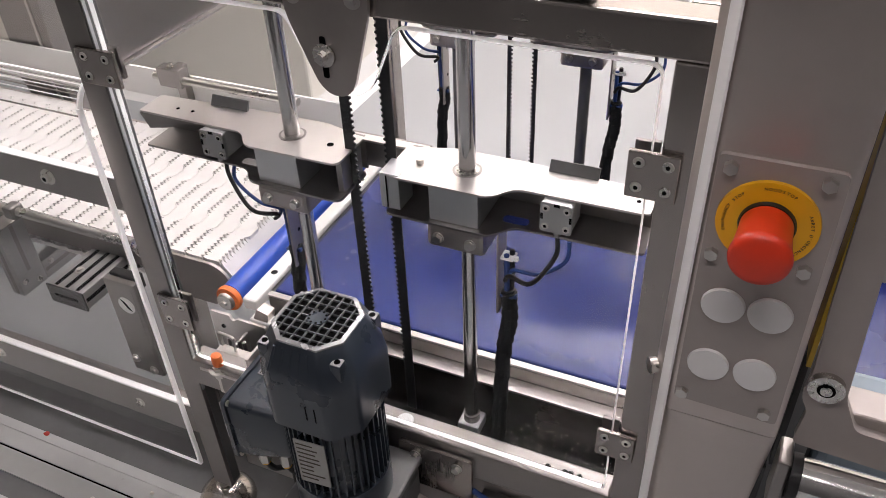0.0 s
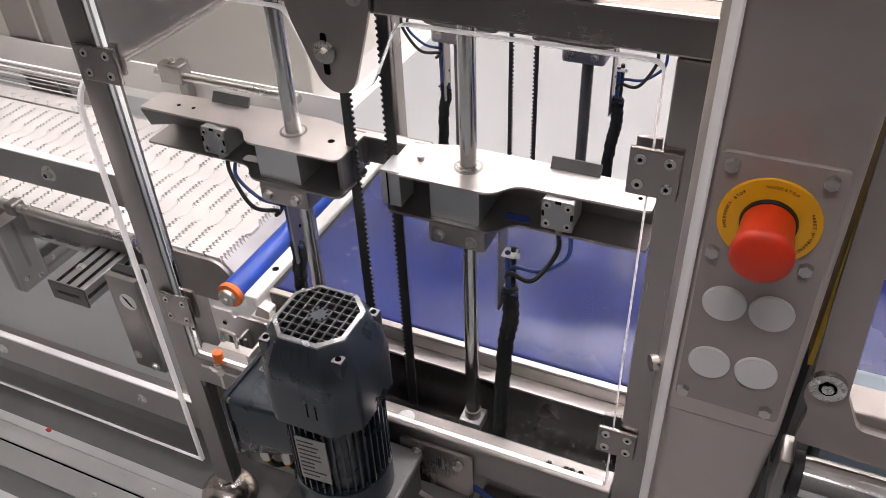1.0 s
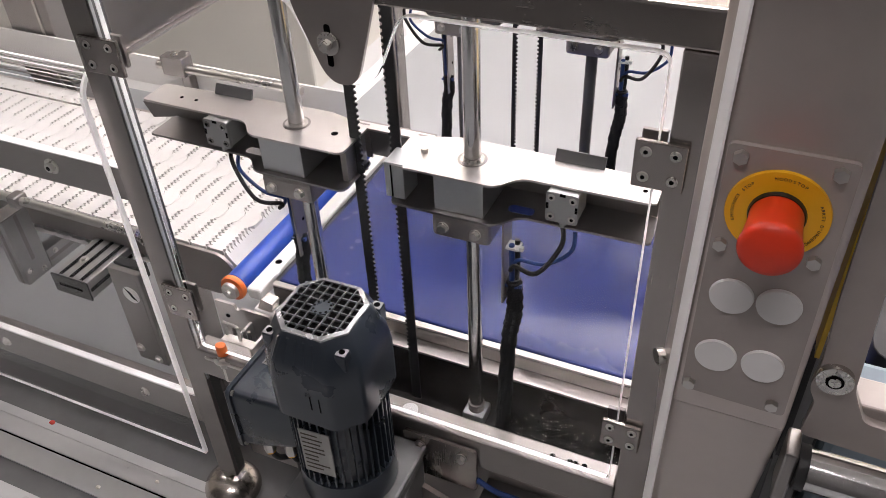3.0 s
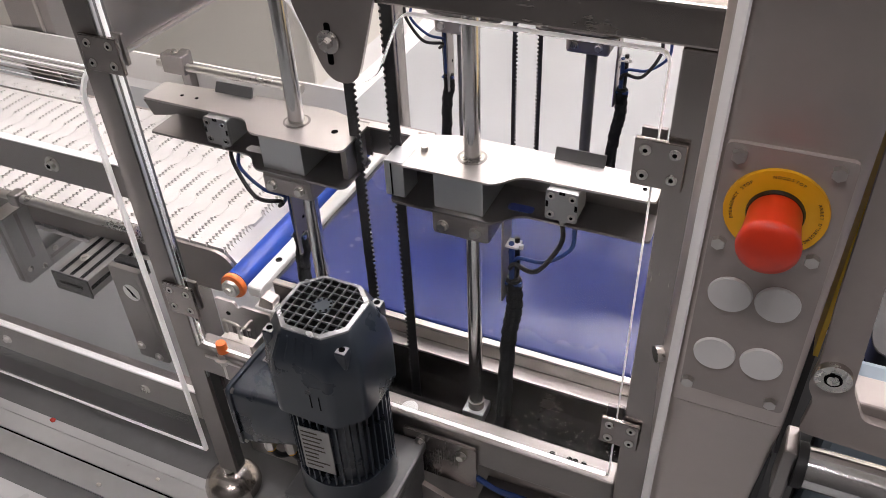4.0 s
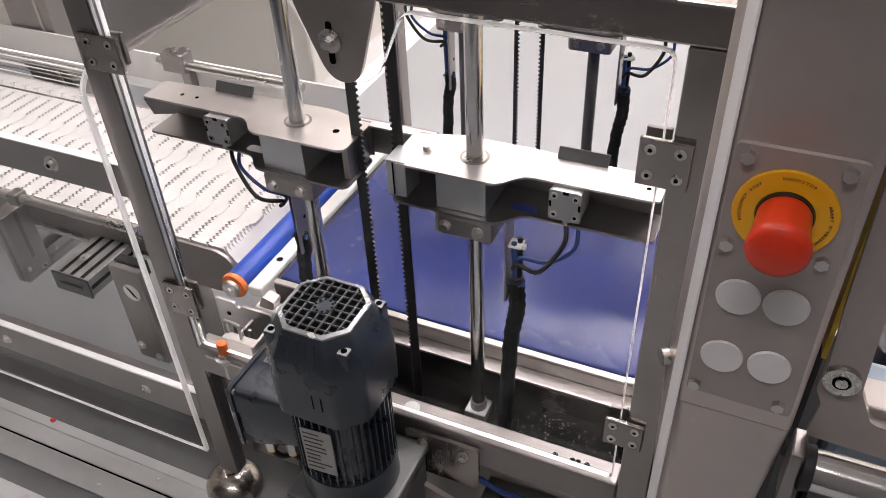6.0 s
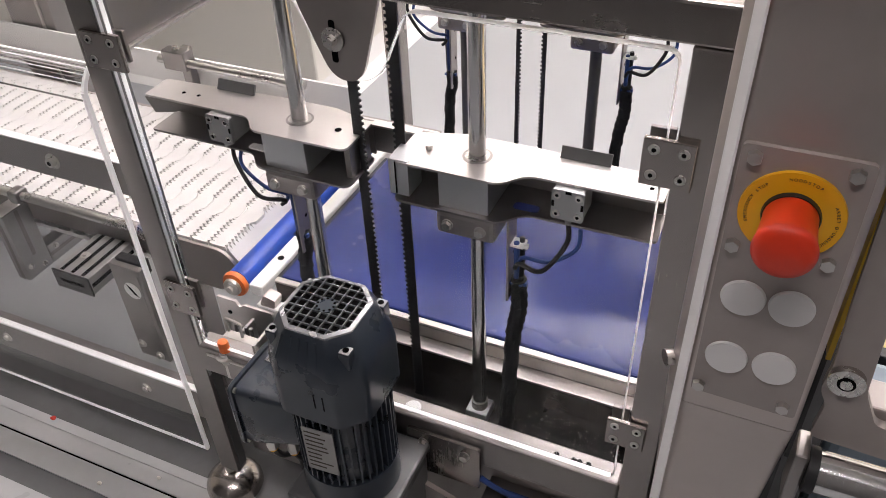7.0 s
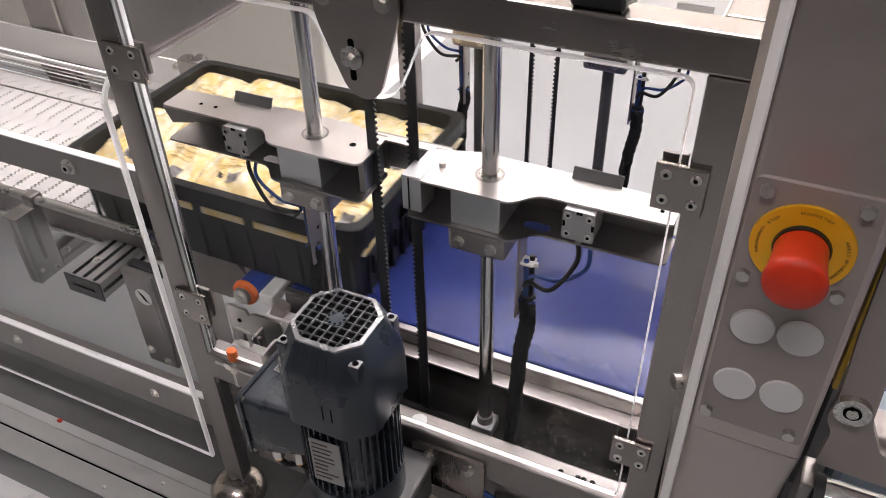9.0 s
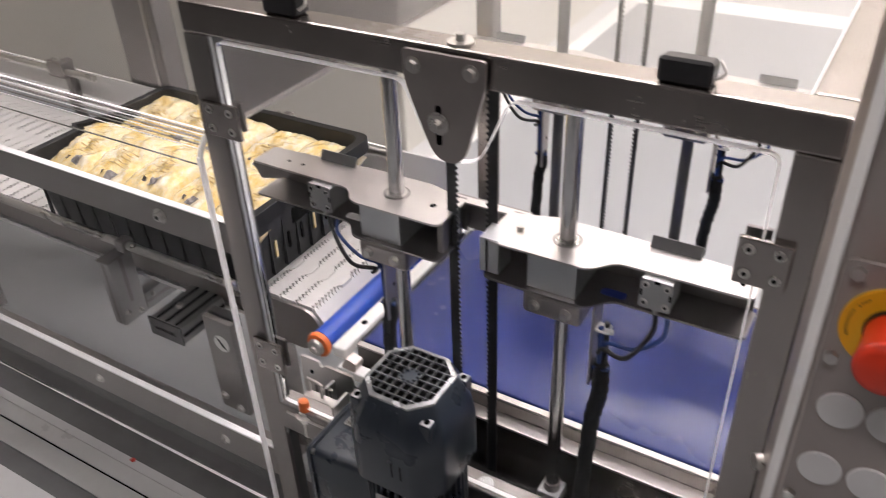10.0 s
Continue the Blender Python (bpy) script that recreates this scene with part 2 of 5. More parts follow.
def tube(points, r, seg=10, n=6):
    """A round bar through points, smoothed between them."""
    pts = [Vector(p) for p in points]
    line = []
    for i in range(len(pts) - 1):
        p0, p1, p2, p3 = pts[max(i - 1, 0)], pts[i], pts[i + 1], pts[min(i + 2, len(pts) - 1)]
        for j in range(n):
            u = j / n
            line.append(0.5 * (2 * p1 + (p2 - p0) * u + (2 * p0 - 5 * p1 + 4 * p2 - p3) * u * u + (3 * p1 - p0 - 3 * p2 + p3) * u ** 3))
    line.append(pts[-1])
    bm = bmesh.new()
    rings = []
    side = None
    for i, p in enumerate(line):
        d = (line[min(i + 1, len(line) - 1)] - line[max(i - 1, 0)]).normalized()
        if side is None:
            side = d.orthogonal().normalized()
        side = (side - d * side.dot(d)).normalized()
        up = d.cross(side)
        rings.append([bm.verts.new(p + r * (side * math.cos(a) + up * math.sin(a))) for a in (2 * math.pi * k / seg for k in range(seg))])
    for a, b in zip(rings, rings[1:]):
        for k in range(seg):
            bm.faces.new((a[k], a[(k + 1) % seg], b[(k + 1) % seg], b[k]))
    bm.faces.new(rings[0])
    bm.faces.new(rings[-1][::-1])
    return bm


def hex_bolt(at, axis=(0, -1, 0), r=0.0055, h=0.004, washer=0.0):
    bm = bmesh.new()
    at, axis = Vector(at), Vector(axis)
    if washer:
        add_cyl(bm, at, at + axis * 0.0015, washer, seg=20)
        at = at + axis * 0.0015
    add_cyl(bm, at, at + axis * h, r, r * 0.94, seg=6)
    return bm


def button_screw(at, axis=(0, -1, 0), r=0.0052):
    """A flat countersunk socket screw: a ring round a dark hexagon recess."""
    bm = bmesh.new()
    at, axis = Vector(at), Vector(axis)
    add_cyl(bm, at, at + axis * 0.0012, r, r * 0.92, seg=20)
    return bm


def socket(name, at, axis, r, parent, label=""):
    """A screw head with its hexagon socket as its own dark piece."""
    head = part(name, button_screw(at, axis, r), BOLT, parent, label, True)
    at, axis = Vector(at), Vector(axis)
    part("hex_recess", cyl(at + axis * 0.0011, at + axis * 0.0016, r * 0.42, seg=6), HOLE, head)
    return head


def revolve(profile, at, axis="z", seg=40):
    """A closed skin of revolution; profile: (radius, height) from the base to the tip."""
    bm = bmesh.new()
    at = Vector(at)
    rows = []
    for r, h in profile:
        ring = []
        for k in range(seg):
            a = 2 * math.pi * k / seg
            c, n = r * math.cos(a), r * math.sin(a)
            ring.append(bm.verts.new(at + (Vector((c, n, h)) if axis == "z" else Vector((c, -h, n)))))
        rows.append(ring)
    for a, b in zip(rows, rows[1:]):
        for k in range(seg):
            bm.faces.new((a[k], a[(k + 1) % seg], b[(k + 1) % seg], b[k]))
    bm.faces.new(rows[0][::-1])
    bm.faces.new(rows[-1])
    return bm


# ---- hall ----
def hall():
    x0, x1, y0, y1, h = -3.6, 3.4, -1.9, 3.6, 3.2
    z = FLOOR
    thing("floor", box((x0, y0, z - 0.1), (x1, y1, z)), FLOOR_MAT, "grey coated hall floor, slightly glossy and stained", "floor", kind="structure")
    thing("ceiling", box((x0, y0, z + h), (x1, y1, z + h + 0.08)), CEIL, "white panelled ceiling of the hall", "ceiling", kind="structure")
    # front and east walls are out of view, darkened to shape the light
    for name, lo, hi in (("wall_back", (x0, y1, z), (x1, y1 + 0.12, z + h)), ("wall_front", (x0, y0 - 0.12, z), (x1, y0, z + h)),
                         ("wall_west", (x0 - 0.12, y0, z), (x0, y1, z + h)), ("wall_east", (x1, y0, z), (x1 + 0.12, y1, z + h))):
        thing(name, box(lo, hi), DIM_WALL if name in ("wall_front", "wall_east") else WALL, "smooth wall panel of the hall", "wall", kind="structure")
    # a projecting cream wall block behind the outfeed, with a coved foot
    thing("wall_pier", box((-3.6, 1.35, z), (-0.86, y1, z + h), 0.01), WALL, "cream wall block projecting into the hall", "wall", kind="structure")
    thing("skirting", prism([(1.30, z), (1.35, z), (1.35, z + 0.10), (1.335, z + 0.03)], "x", -3.6, -0.82), SKIRT, "white coved skirting at the wall foot", "skirting", kind="structure")
    thing("skirting", prism([(-0.86, z), (-0.80, z), (-0.845, z + 0.03), (-0.86, z + 0.10)], "y", 1.30, 3.6), SKIRT, "white coved skirting at the wall foot", "skirting", kind="structure")
    thing("skirting", prism([(3.52, z), (3.6, z), (3.6, z + 0.12), (3.585, z + 0.04)], "x", -0.8, 3.4), SKIRT, "white coved skirting at the wall foot", "skirting", kind="structure")
    # pale and dark bands along the machine, added as thin strips on the floor
    g = empty("floor_bands", "pale and dark bands laid on the hall floor as thin strips", "gutter", (-1.0, -0.12, z))
    # shadow under the machine, put in as a dark strip
    part("dark_band", box((-3.0, 0.012, z + 0.0004), (0.40, 0.150, z + 0.0012)), FLOOR_BAND, g, "shadow under the machine, laid on the floor as a dark strip")
    part("pale_strip", box((-3.0, -0.009, z + 0.0005), (0.40, 0.0115, z + 0.003)), STRIP, g)
    part("pale_strip", box((-3.0, -0.046, z + 0.0005), (0.40, -0.010, z + 0.003)), STRIP, g)
    part("pale_band", box((-3.0, -0.098, z + 0.0005), (0.40, -0.051, z + 0.004)), STRIP, g)
    part("slot", box((-3.0, -0.0508, z + 0.0005), (0.40, -0.0462, z + 0.001)), HOLE, g)
    part("dark_band", box((-3.0, -0.142, z + 0.0004), (0.40, -0.0985, z + 0.0012)), FLOOR_BAND, g)
    part("pale_strip", box((-3.0, -0.40, z + 0.0005), (0.40, -0.1425, z + 0.003)), STRIP, g)
    # ceiling luminaires in rows
    lamp = empty("ceiling_light", "white linear ceiling luminaire, switched on", "ceiling light", (0, 0, z + h), group="ceiling lights")
    part("housing", box((-0.62, -0.11, z + h - 0.07), (0.62, 0.11, z + h), 0.008), WHITE, lamp)
    part("diffuser", box((-0.60, -0.09, z + h - 0.085), (0.60, 0.09, z + h - 0.071)), LAMP, lamp, "glowing white diffuser")
    spots = [(-1.7, 1.0), (-0.2, 1.0), (1.3, 1.0), (-0.05, 2.0), (1.5, 2.0), (-0.15, 2.9), (1.12, 2.9), (2.39, 2.9), (0.3, -1.35)]
    for i, (x, y) in enumerate(spots):
        if i == 0:
            lamp.location = (x, y, z + h)
        else:
            copy_thing(lamp, pose(x, y, z + h))


# ---- the lift frame ----
def gusset(parent):
    """The tapering tensioner plate on the top beam, with its slot and clamping bolt."""
    out = rounded([(0.070, 1.512), (0.166, 1.512), (0.166, 1.487), (0.139, 1.393), (0.105, 1.393), (0.070, 1.478)], [0.004, 0.004, 0.01, 0.022, 0.022, 0.02], 6)
    plate = part("tensioner_plate", prism(out, "y", -0.0085, -0.0035), STEEL_MID, parent, "tapered grey steel tensioner plate")
    for x, z in ((0.083, 1.496), (0.150, 1.498)):
        part("bolt", hex_bolt((x, -0.0085, z), r=0.0062, h=0.005, washer=0.009), BOLT, plate)
    slot = rounded([(0.1075, 1.412), (0.1145, 1.412), (0.1145, 1.457), (0.1075, 1.457)], 0.003)
    part("slot", prism(slot, "y", -0.0092, -0.0088), HOLE, plate)
    part("clamp_bolt", hex_bolt((0.111, -0.0095, 1.437), r=0.0062, h=0.009, washer=0.0125), BOLT, plate)


def lift_frame():
    f = empty("machine_frame", "brushed stainless steel frame of the crate lift", "machine frame", (0, 0, FLOOR))
    t = 0.038
    part("post", box((0.453, 0, FLOOR + 0.09), (0.491, t, 1.4785), 0.002), STEEL_Z, f)
    # left post in the darker steel, its dim reflection put into the colour
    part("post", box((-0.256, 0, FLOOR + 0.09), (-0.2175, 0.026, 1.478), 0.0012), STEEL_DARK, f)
    # thin pale strip added for the bright line along the post's corner
    part("bright_edge", box((-0.2172, 0.002, 0.80), (-0.2152, 0.007, 1.476), 0.0004), ALU, f)
    # dark sheet added over the post's side, standing in for its shade
    part("side_shade", box((-0.2174, 0.0075, FLOOR + 0.10), (-0.2162, 0.0255, 1.476)), GEAR, f, "dark strip standing in for shade on the post's side")
    part("top_beam", box((-0.256, 0, 1.479), (0.491, t, 1.517), 0.003), STEEL_X, f)
    # rail's dark reflection is put into the darker steel
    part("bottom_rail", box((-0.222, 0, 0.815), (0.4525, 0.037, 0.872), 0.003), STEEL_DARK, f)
    part("side_beam", box((0.453, t + 0.001, 1.479), (0.491, 0.74, 1.517), 0.003), STEEL_X, f)
    part("side_beam", box((-0.256, t + 0.001, 1.479), (-0.218, 0.74, 1.517), 0.003), STEEL_X, f)
    part("back_beam", box((-0.256, 0.741, 1.479), (0.491, 0.779, 1.517), 0.003), STEEL_X, f)
    part("post", box((0.453, 0.741, FLOOR + 0.09), (0.491, 0.779, 1.478), 0.003), STEEL_Z, f)
    part("post", box((-0.256, 0.741, FLOOR + 0.09), (-0.218, 0.779, 1.478), 0.003), STEEL_Z, f)
    gusset(f)
    # holes in the bottom rail
    for x in (0.364, 0.388, 0.396, 0.408):
        part("hole", cyl((x, 0.0195, 0.8722), (x, 0.0195, 0.8730), 0.0038, seg=14), HOLE, f)
    part("round_plug", cyl((0.150, 0.019, 0.8721), (0.150, 0.019, 0.8729), 0.012), ALU, f)
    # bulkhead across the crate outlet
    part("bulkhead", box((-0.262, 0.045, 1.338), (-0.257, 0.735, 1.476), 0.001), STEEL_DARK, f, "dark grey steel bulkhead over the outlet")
    part("bulkhead_lip", box((-0.262, 0.045, 1.334), (-0.250, 0.735, 1.3375)), STEEL_PLATE, f)
    # levelling feet
    for x, y in ((-0.262, 0.024), (0.472, 0.02), (-0.237, 0.76), (0.472, 0.76)):
        bm = revolve([(0.052, 0.0), (0.054, 0.006), (0.0535, 0.014), (0.050, 0.024), (0.043, 0.033), (0.033, 0.040), (0.022, 0.044), (0.012, 0.046)], (x, y, FLOOR))
        foot = part("levelling_foot", bm, FOOT, f, "polished domed levelling foot", True)
        part("stem", cyl((x, y, FLOOR + 0.05), (x, y, FLOOR + 0.095), 0.010, seg=16), BOLT, foot)
    # black catches on top of the frame, and a round plug
    for x in (0.352, -0.10):
        c = part("catch", prism([(0.004, 1.5175), (0.030, 1.5175), (0.030, 1.538), (0.004, 1.542)], "x", x - 0.024, x + 0.024, 0.003), BLACK_PLASTIC, f, "black plastic catch")
        part("spring_clip", tube([(x + 0.026, 0.008, 1.526), (x + 0.033, 0.012, 1.532), (x + 0.026, 0.022, 1.538)], 0.0016), BOLT, c)
    part("plug", cyl((0.125, 0.017, 1.5172), (0.125, 0.017, 1.5195), 0.014), BOLT, f)
    part("plug_bolt", cyl((0.125, 0.017, 1.5195), (0.125, 0.017, 1.527), 0.005, seg=6), BOLT, f)
    part("top_pane", box((-0.214, 0.042, 1.500), (0.449, 0.737, 1.506)), CLEAR, f, "clear acrylic roof pane").visible_shadow = False
    part("pane_edge", box((-0.214, 0.0392, 1.499), (0.449, 0.0415, 1.507)), EDGE, f)
    part("pane_edge", box((0.4495, 0.042, 1.499), (0.4518, 0.737, 1.507)), EDGE, f)


def hinge(parent, x0, x1, z0, z1, y=-0.001, pane_side=0):
    """A square hinge plate with four countersunk screws and the clamping block behind it."""
    h = part("hinge", box((x0, y - 0.006, z0), (x1, y, z1), 0.0012), STEEL_Z, parent, "square steel hinge plate with four screws")
    w, k = x1 - x0, z1 - z0
    for u in (0.22, 0.78):
        for v in (0.24, 0.78):
            at = Vector((x0 + w * u, y - 0.006, z0 + k * v))
            socket("screw", at, (0, -1, 0), 0.0056, h)
    return h


def lift_door():
    """The clear door in the frame's opening, cut round the tensioner plate."""
    d = empty("acrylic_door", "clear acrylic guard door with polished bright edges", "door", (0.44, 0, 0.87))
    y0, y1 = 0.004, 0.012
    outline = rounded([(-0.206, 0.880), (0.4425, 0.880), (0.4425, 1.470), (0.186, 1.470), (0.150, 1.388), (0.097, 1.388), (0.058, 1.470), (-0.206, 1.470)],
                      [0.004, 0.006, 0.012, 0.012, 0.028, 0.028, 0.012, 0.006], 6)
    part("pane", prism(outline, "y", y0, y1), CLEAR, d, "clear acrylic pane").visible_shadow = False
    bm = bmesh.new()
    n = len(outline)
    c = 0.0012
    for i in range(n):
        a, b = Vector((outline[i][0], 0, outline[i][1])), Vector((outline[(i + 1) % n][0], 0, outline[(i + 1) % n][1]))
        if (b - a).length < 1e-5:
            continue
        dirn = (b - a).normalized()
        nrm = Vector((dirn.z, 0, -dirn.x)) * c
        vs = []
        for yy in (y0 - 0.0002, y1 + 0.0002):
            vs += [bm.verts.new(p + Vector((0, yy, 0)) + s) for p in (a, b) for s in (nrm * 0.1, nrm)]
        for q in ((0, 1, 3, 2), (4, 5, 7, 6), (0, 2, 6, 4), (1, 3, 7, 5)):
            bm.faces.new([vs[k] for k in q])
    part("cut_edge", bm, EDGE, d, "bright polished edge")
    hinge(d, 0.4245, 0.4725, 1.341, 1.391)
    hinge(d, 0.4275, 0.4740, 0.960, 1.003)
    hinge(d, -0.243, -0.184, 1.347, 1.394)
    hinge(d, -0.240, -0.186, 0.947, 1.006)
    for x0, x1, z0, z1 in ((0.4245, 0.4500, 1.341, 1.396), (0.4275, 0.4500, 0.962, 1.010)):
        part("hinge_block", box((x0 + 0.002, 0.0125, z0), (x1, 0.018, z1 - 0.003), 0.001), STEEL_DARK, d)
    for z0, z1 in ((1.349, 1.396), (0.949, 1.008)):
        part("hinge_block", box((-0.214, 0.0125, z0 + 0.003), (-0.192, 0.0185, z1 - 0.004), 0.001), STEEL_DARK, d)


def left_cover():
    """The clear guard along the outfeed: an upright pane bent over into a sloping roof."""
    c = empty("outfeed_guard", "clear acrylic guard over the outfeed conveyor", "guard", (-0.25, 0, 0.68))
    part("pane", box((-1.75, -0.016, 0.610), (-0.2625, -0.010, 1.300)), CLEAR, c).visible_shadow = False
    part("cut_edge", box((-0.2622, -0.0165, 0.610), (-0.2575, -0.0095, 1.312)), EDGE, c, "bright polished edge")
    part("cut_edge", box((-1.75, -0.0162, 0.6065), (-0.2575, -0.0098, 0.6098)), EDGE, c)
    arc = [(-0.016 + 0.045 * (1 - math.cos(a)), 1.3005 + 0.045 * math.sin(a)) for a in (math.radians(6.5 * k) for k in range(11))]
    arc2 = [(-0.016 + 0.045 - 0.039 * math.cos(a), 1.3005 + 0.039 * math.sin(a)) for a in (math.radians(6.5 * k) for k in range(11))]
    (ya, za), (yb, zb) = arc[-1], arc2[-1]
    roof = arc + [(ya + 0.30, za + 0.14), (yb + 0.30, zb + 0.14)] + arc2[::-1]
    part("roof_pane", prism(roof, "x", -1.75, -0.2625), CLEAR_BENT, c, "clear pane bent over into a sloping roof", True).visible_shadow = False
    bend = prism(arc + arc2[::-1], "x", -0.2622, -0.2580)
    part("cut_edge", bend, EDGE, c)
    # bright and dark strips imitating the reflections that streak along the bend
    for k, (a, w) in enumerate(((30, 0.0014), (37, 0.0026), (43, 0.0016), (48, 0.0034), (54, 0.0018), (59, 0.0030), (64, 0.0030))):
        q = radians(a)
        yy, zz = -0.016 + 0.045 - 0.0452 * math.cos(q), 1.3005 + 0.0452 * math.sin(q)
        part("bend_streak", box((-1.75, yy - w / 2, zz - 0.0004), (-0.2625, yy + w / 2, zz + 0.0003)), EDGE if k % 2 == 0 else STEEL_DARK, c)
    # bar behind it with bolts
    r = part("bottom_rail", box((-1.75, 0.002, 0.672), (-0.2575, 0.030, 0.741), 0.002), STEEL_DARK, c, "dark steel rail with a bright upper edge")
    # white strip for the glare on the rail's upper edge
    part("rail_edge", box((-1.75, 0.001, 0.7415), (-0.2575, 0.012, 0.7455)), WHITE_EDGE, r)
    for x in (-0.375, -0.71, -1.05, -1.4):
        part("bolt", hex_bolt((x, 0.002, 0.706), r=0.006, h=0.005, washer=0.010), BOLT, r)


# ---- lift gear inside the frame ----
ROD_Y, FAR_Y = 0.1065, 0.650
ROD_X = (-0.029, 0.217)
TOP = 1.258


def guide_rods():
    for y, z0, z1 in ((ROD_Y, 0.80, 1.476), (FAR_Y, 0.80, 1.476)):
        for x in ROD_X:
            g = empty("guide_rod", "polished steel guide shaft standing in a clamp foot", "guide rod", (x, y, 0.79), group="guide rods of the lift")
            # near shafts mirror; far ones carry the dark reflection as colour
            part("shaft", cyl((x, y, z0), (x, y, z1), 0.0105, seg=32), CHROME if y == ROD_Y else SHAFT_FAR, g, "", True)
            part("foot_block", box((x - 0.017, y - 0.017, 0.792), (x + 0.017, y + 0.017, 0.812), 0.002), ALU, g)
            part("collar", cyl((x, y, 0.812), (x, y, 0.826), 0.0125, seg=24), STEEL_DARK, g)


def cable_run(parent, x, y, ztop, side):
    """Black and blue leads from the sensor to the strip below the carriage."""
    part("cable", tube([(side, y + 0.003, ztop), (side, y + 0.001, ztop - 0.03), ((side + x) / 2 + 0.01, y - 0.02, ztop - 0.062), (x + 0.012, y - 0.012, ztop - 0.066), (x + 0.004, y - 0.008, ztop - 0.078)], 0.003), BLACK, parent, "black sensor lead")
    part("cable", tube([(side + 0.016, y, ztop - 0.002), (side + 0.014, y - 0.004, ztop - 0.03), ((side + x) / 2 + 0.016, y - 0.008, ztop - 0.055), (x + 0.014, y - 0.006, ztop - 0.060), (x + 0.006, y - 0.004, ztop - 0.078)], 0.0026), BLUE_CABLE, parent, "blue sensor lead")


def wrapped_hose(points, r):
    """A hose in a spiral sleeve: a tube whose girth steps up and down along a slanting turn."""
    bm = tube(points, r, 14, 22)
    rows = len(bm.verts) // 14
    vs = list(bm.verts)
    for i in range(rows):
        ring = vs[i * 14:(i + 1) * 14]
        mid = sum((v.co for v in ring), Vector()) / 14
        for k, v in enumerate(ring):
            u = ((i / 6.0 + k / 14.0) % 1.0)
            v.co = mid + (v.co - mid) * (0.90 + 0.22 * u)
    return bm


def carriage(x_rod, y, left):
    """A clamp carriage on a guide rod: two bent plates round a block, a clamp, a photo sensor and its leads.
    left: the arm reaches to the left of the rod."""
    c = empty("lift_carriage", "bent stainless lift carriage with sensor, riding on a guide rod", "lift carriage", (x_rod, y, TOP), group="lift carriages")
    s = -1 if left else 1

    def P(u, v):
        return (x_rod + s * u, y + v)

    near_edge = -0.046
    arm = 0.240 if left else 0.222
    tail = -0.092
    out = [P(tail, near_edge), P(0.045, near_edge), P(0.068, near_edge + 0.028), P(arm, near_edge + 0.030), P(arm, 0.032), P(0.06, 0.042), P(-0.03, 0.042), P(tail, 0.024)]
    rad = [0.012, 0.012, 0.012, 0.004, 0.004, 0.004, 0.004, 0.006]
    top = part("top_plate", prism(rounded(out, rad), "z", TOP - 0.003, TOP), STEEL_PLATE, c, "bright bent top plate", False)
    part("rod_bush", cyl((x_rod, y, TOP - 0.001), (x_rod, y, TOP + 0.0006), 0.0182), STEEL_DARK, top)
    part("bush_ring", cyl((x_rod, y, TOP - 0.004), (x_rod, y, TOP + 0.0012), 0.0150), BOLT, top)
    low = [(px, py - 0.004 if i in (0, 1, 2, 3) else py) for i, (px, py) in enumerate(out)]
    low = rounded(low, rad)
    zl = TOP - 0.055
    # lower plate and web: shade under the top plate, put into darker steel
    part("lower_plate", prism(low, "z", zl, zl + 0.003), STEEL_DARK, c, "lower plate with shade put into its dark colour")
    xa, xb = sorted((x_rod + s * arm, x_rod - s * (-0.03)))
    ya = y + 0.036
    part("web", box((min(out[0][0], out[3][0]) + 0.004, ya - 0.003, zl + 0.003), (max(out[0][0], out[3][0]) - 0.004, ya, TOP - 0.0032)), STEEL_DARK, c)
    part("bush_block", box((x_rod - 0.033, y - 0.0425, zl + 0.0032), (x_rod + 0.030, y + 0.030, TOP - 0.0033), 0.001), ALU, c, "pale aluminium bush block")
    clamp = part("clamp", box((x_rod - 0.036, y - 0.048, zl - 0.034), (x_rod + 0.040, y + 0.026, zl - 0.0005), 0.006), STEEL_MID, c, "rounded clamp with two bolts")
    for u in (-0.020, 0.022):
        part("bolt", hex_bolt((x_rod + u, y - 0.048, zl - 0.018), r=0.0062, h=0.005, washer=0.0075), BOLT, clamp)
    # bolt heads on the web beside the block
    for u in (-0.050, -0.070):
        part("bolt", hex_bolt((x_rod + s * u, ya - 0.003, TOP - 0.030), r=0.005, h=0.005, washer=0.0075), BOLT, c)
    part("inner_stop", box((x_rod - s * 0.084 - 0.004, y - 0.030, zl + 0.0035), (x_rod - s * 0.084 + 0.004, y + 0.020, TOP - 0.0035)), STEEL_DARK, c)
    # sensor
    sx = x_rod + s * (0.1125 if left else 0.120)
    sy = y - 0.0235
    zs = TOP - 0.0125
    sen = part("sensor", box((sx - 0.0185, sy, zs - 0.030), (sx + 0.0185, sy + 0.036, zs + 0.008), 0.003), PHOTO, c, "square grey sensor with four screws")
    face = part("sensor_face", prism(rounded([(sx - 0.019, zs - 0.031), (sx + 0.019, zs - 0.031), (sx + 0.019, zs + 0.009), (sx - 0.019, zs + 0.009)], 0.004), "y", sy - 0.004, sy - 0.0003), CAST, c, "cast sensor face")
    for u in (-0.0125, 0.0125):
        for v in (-0.0235, 0.0015):
            part("screw", button_screw((sx + u, sy - 0.004, zs + v), (0, -1, 0), 0.0046), BOLT, face, "", True)
            part("screw_recess", cyl((sx + u, sy - 0.0051, zs + v), (sx + u, sy - 0.0055, zs + v), 0.0022, seg=6), HOLE, face)
    for u in (-0.0185, 0.0155):
        part("notch", box((sx + u, sy - 0.0046, zs - 0.014), (sx + u + 0.003, sy - 0.0041, zs - 0.006)), HOLE, face)
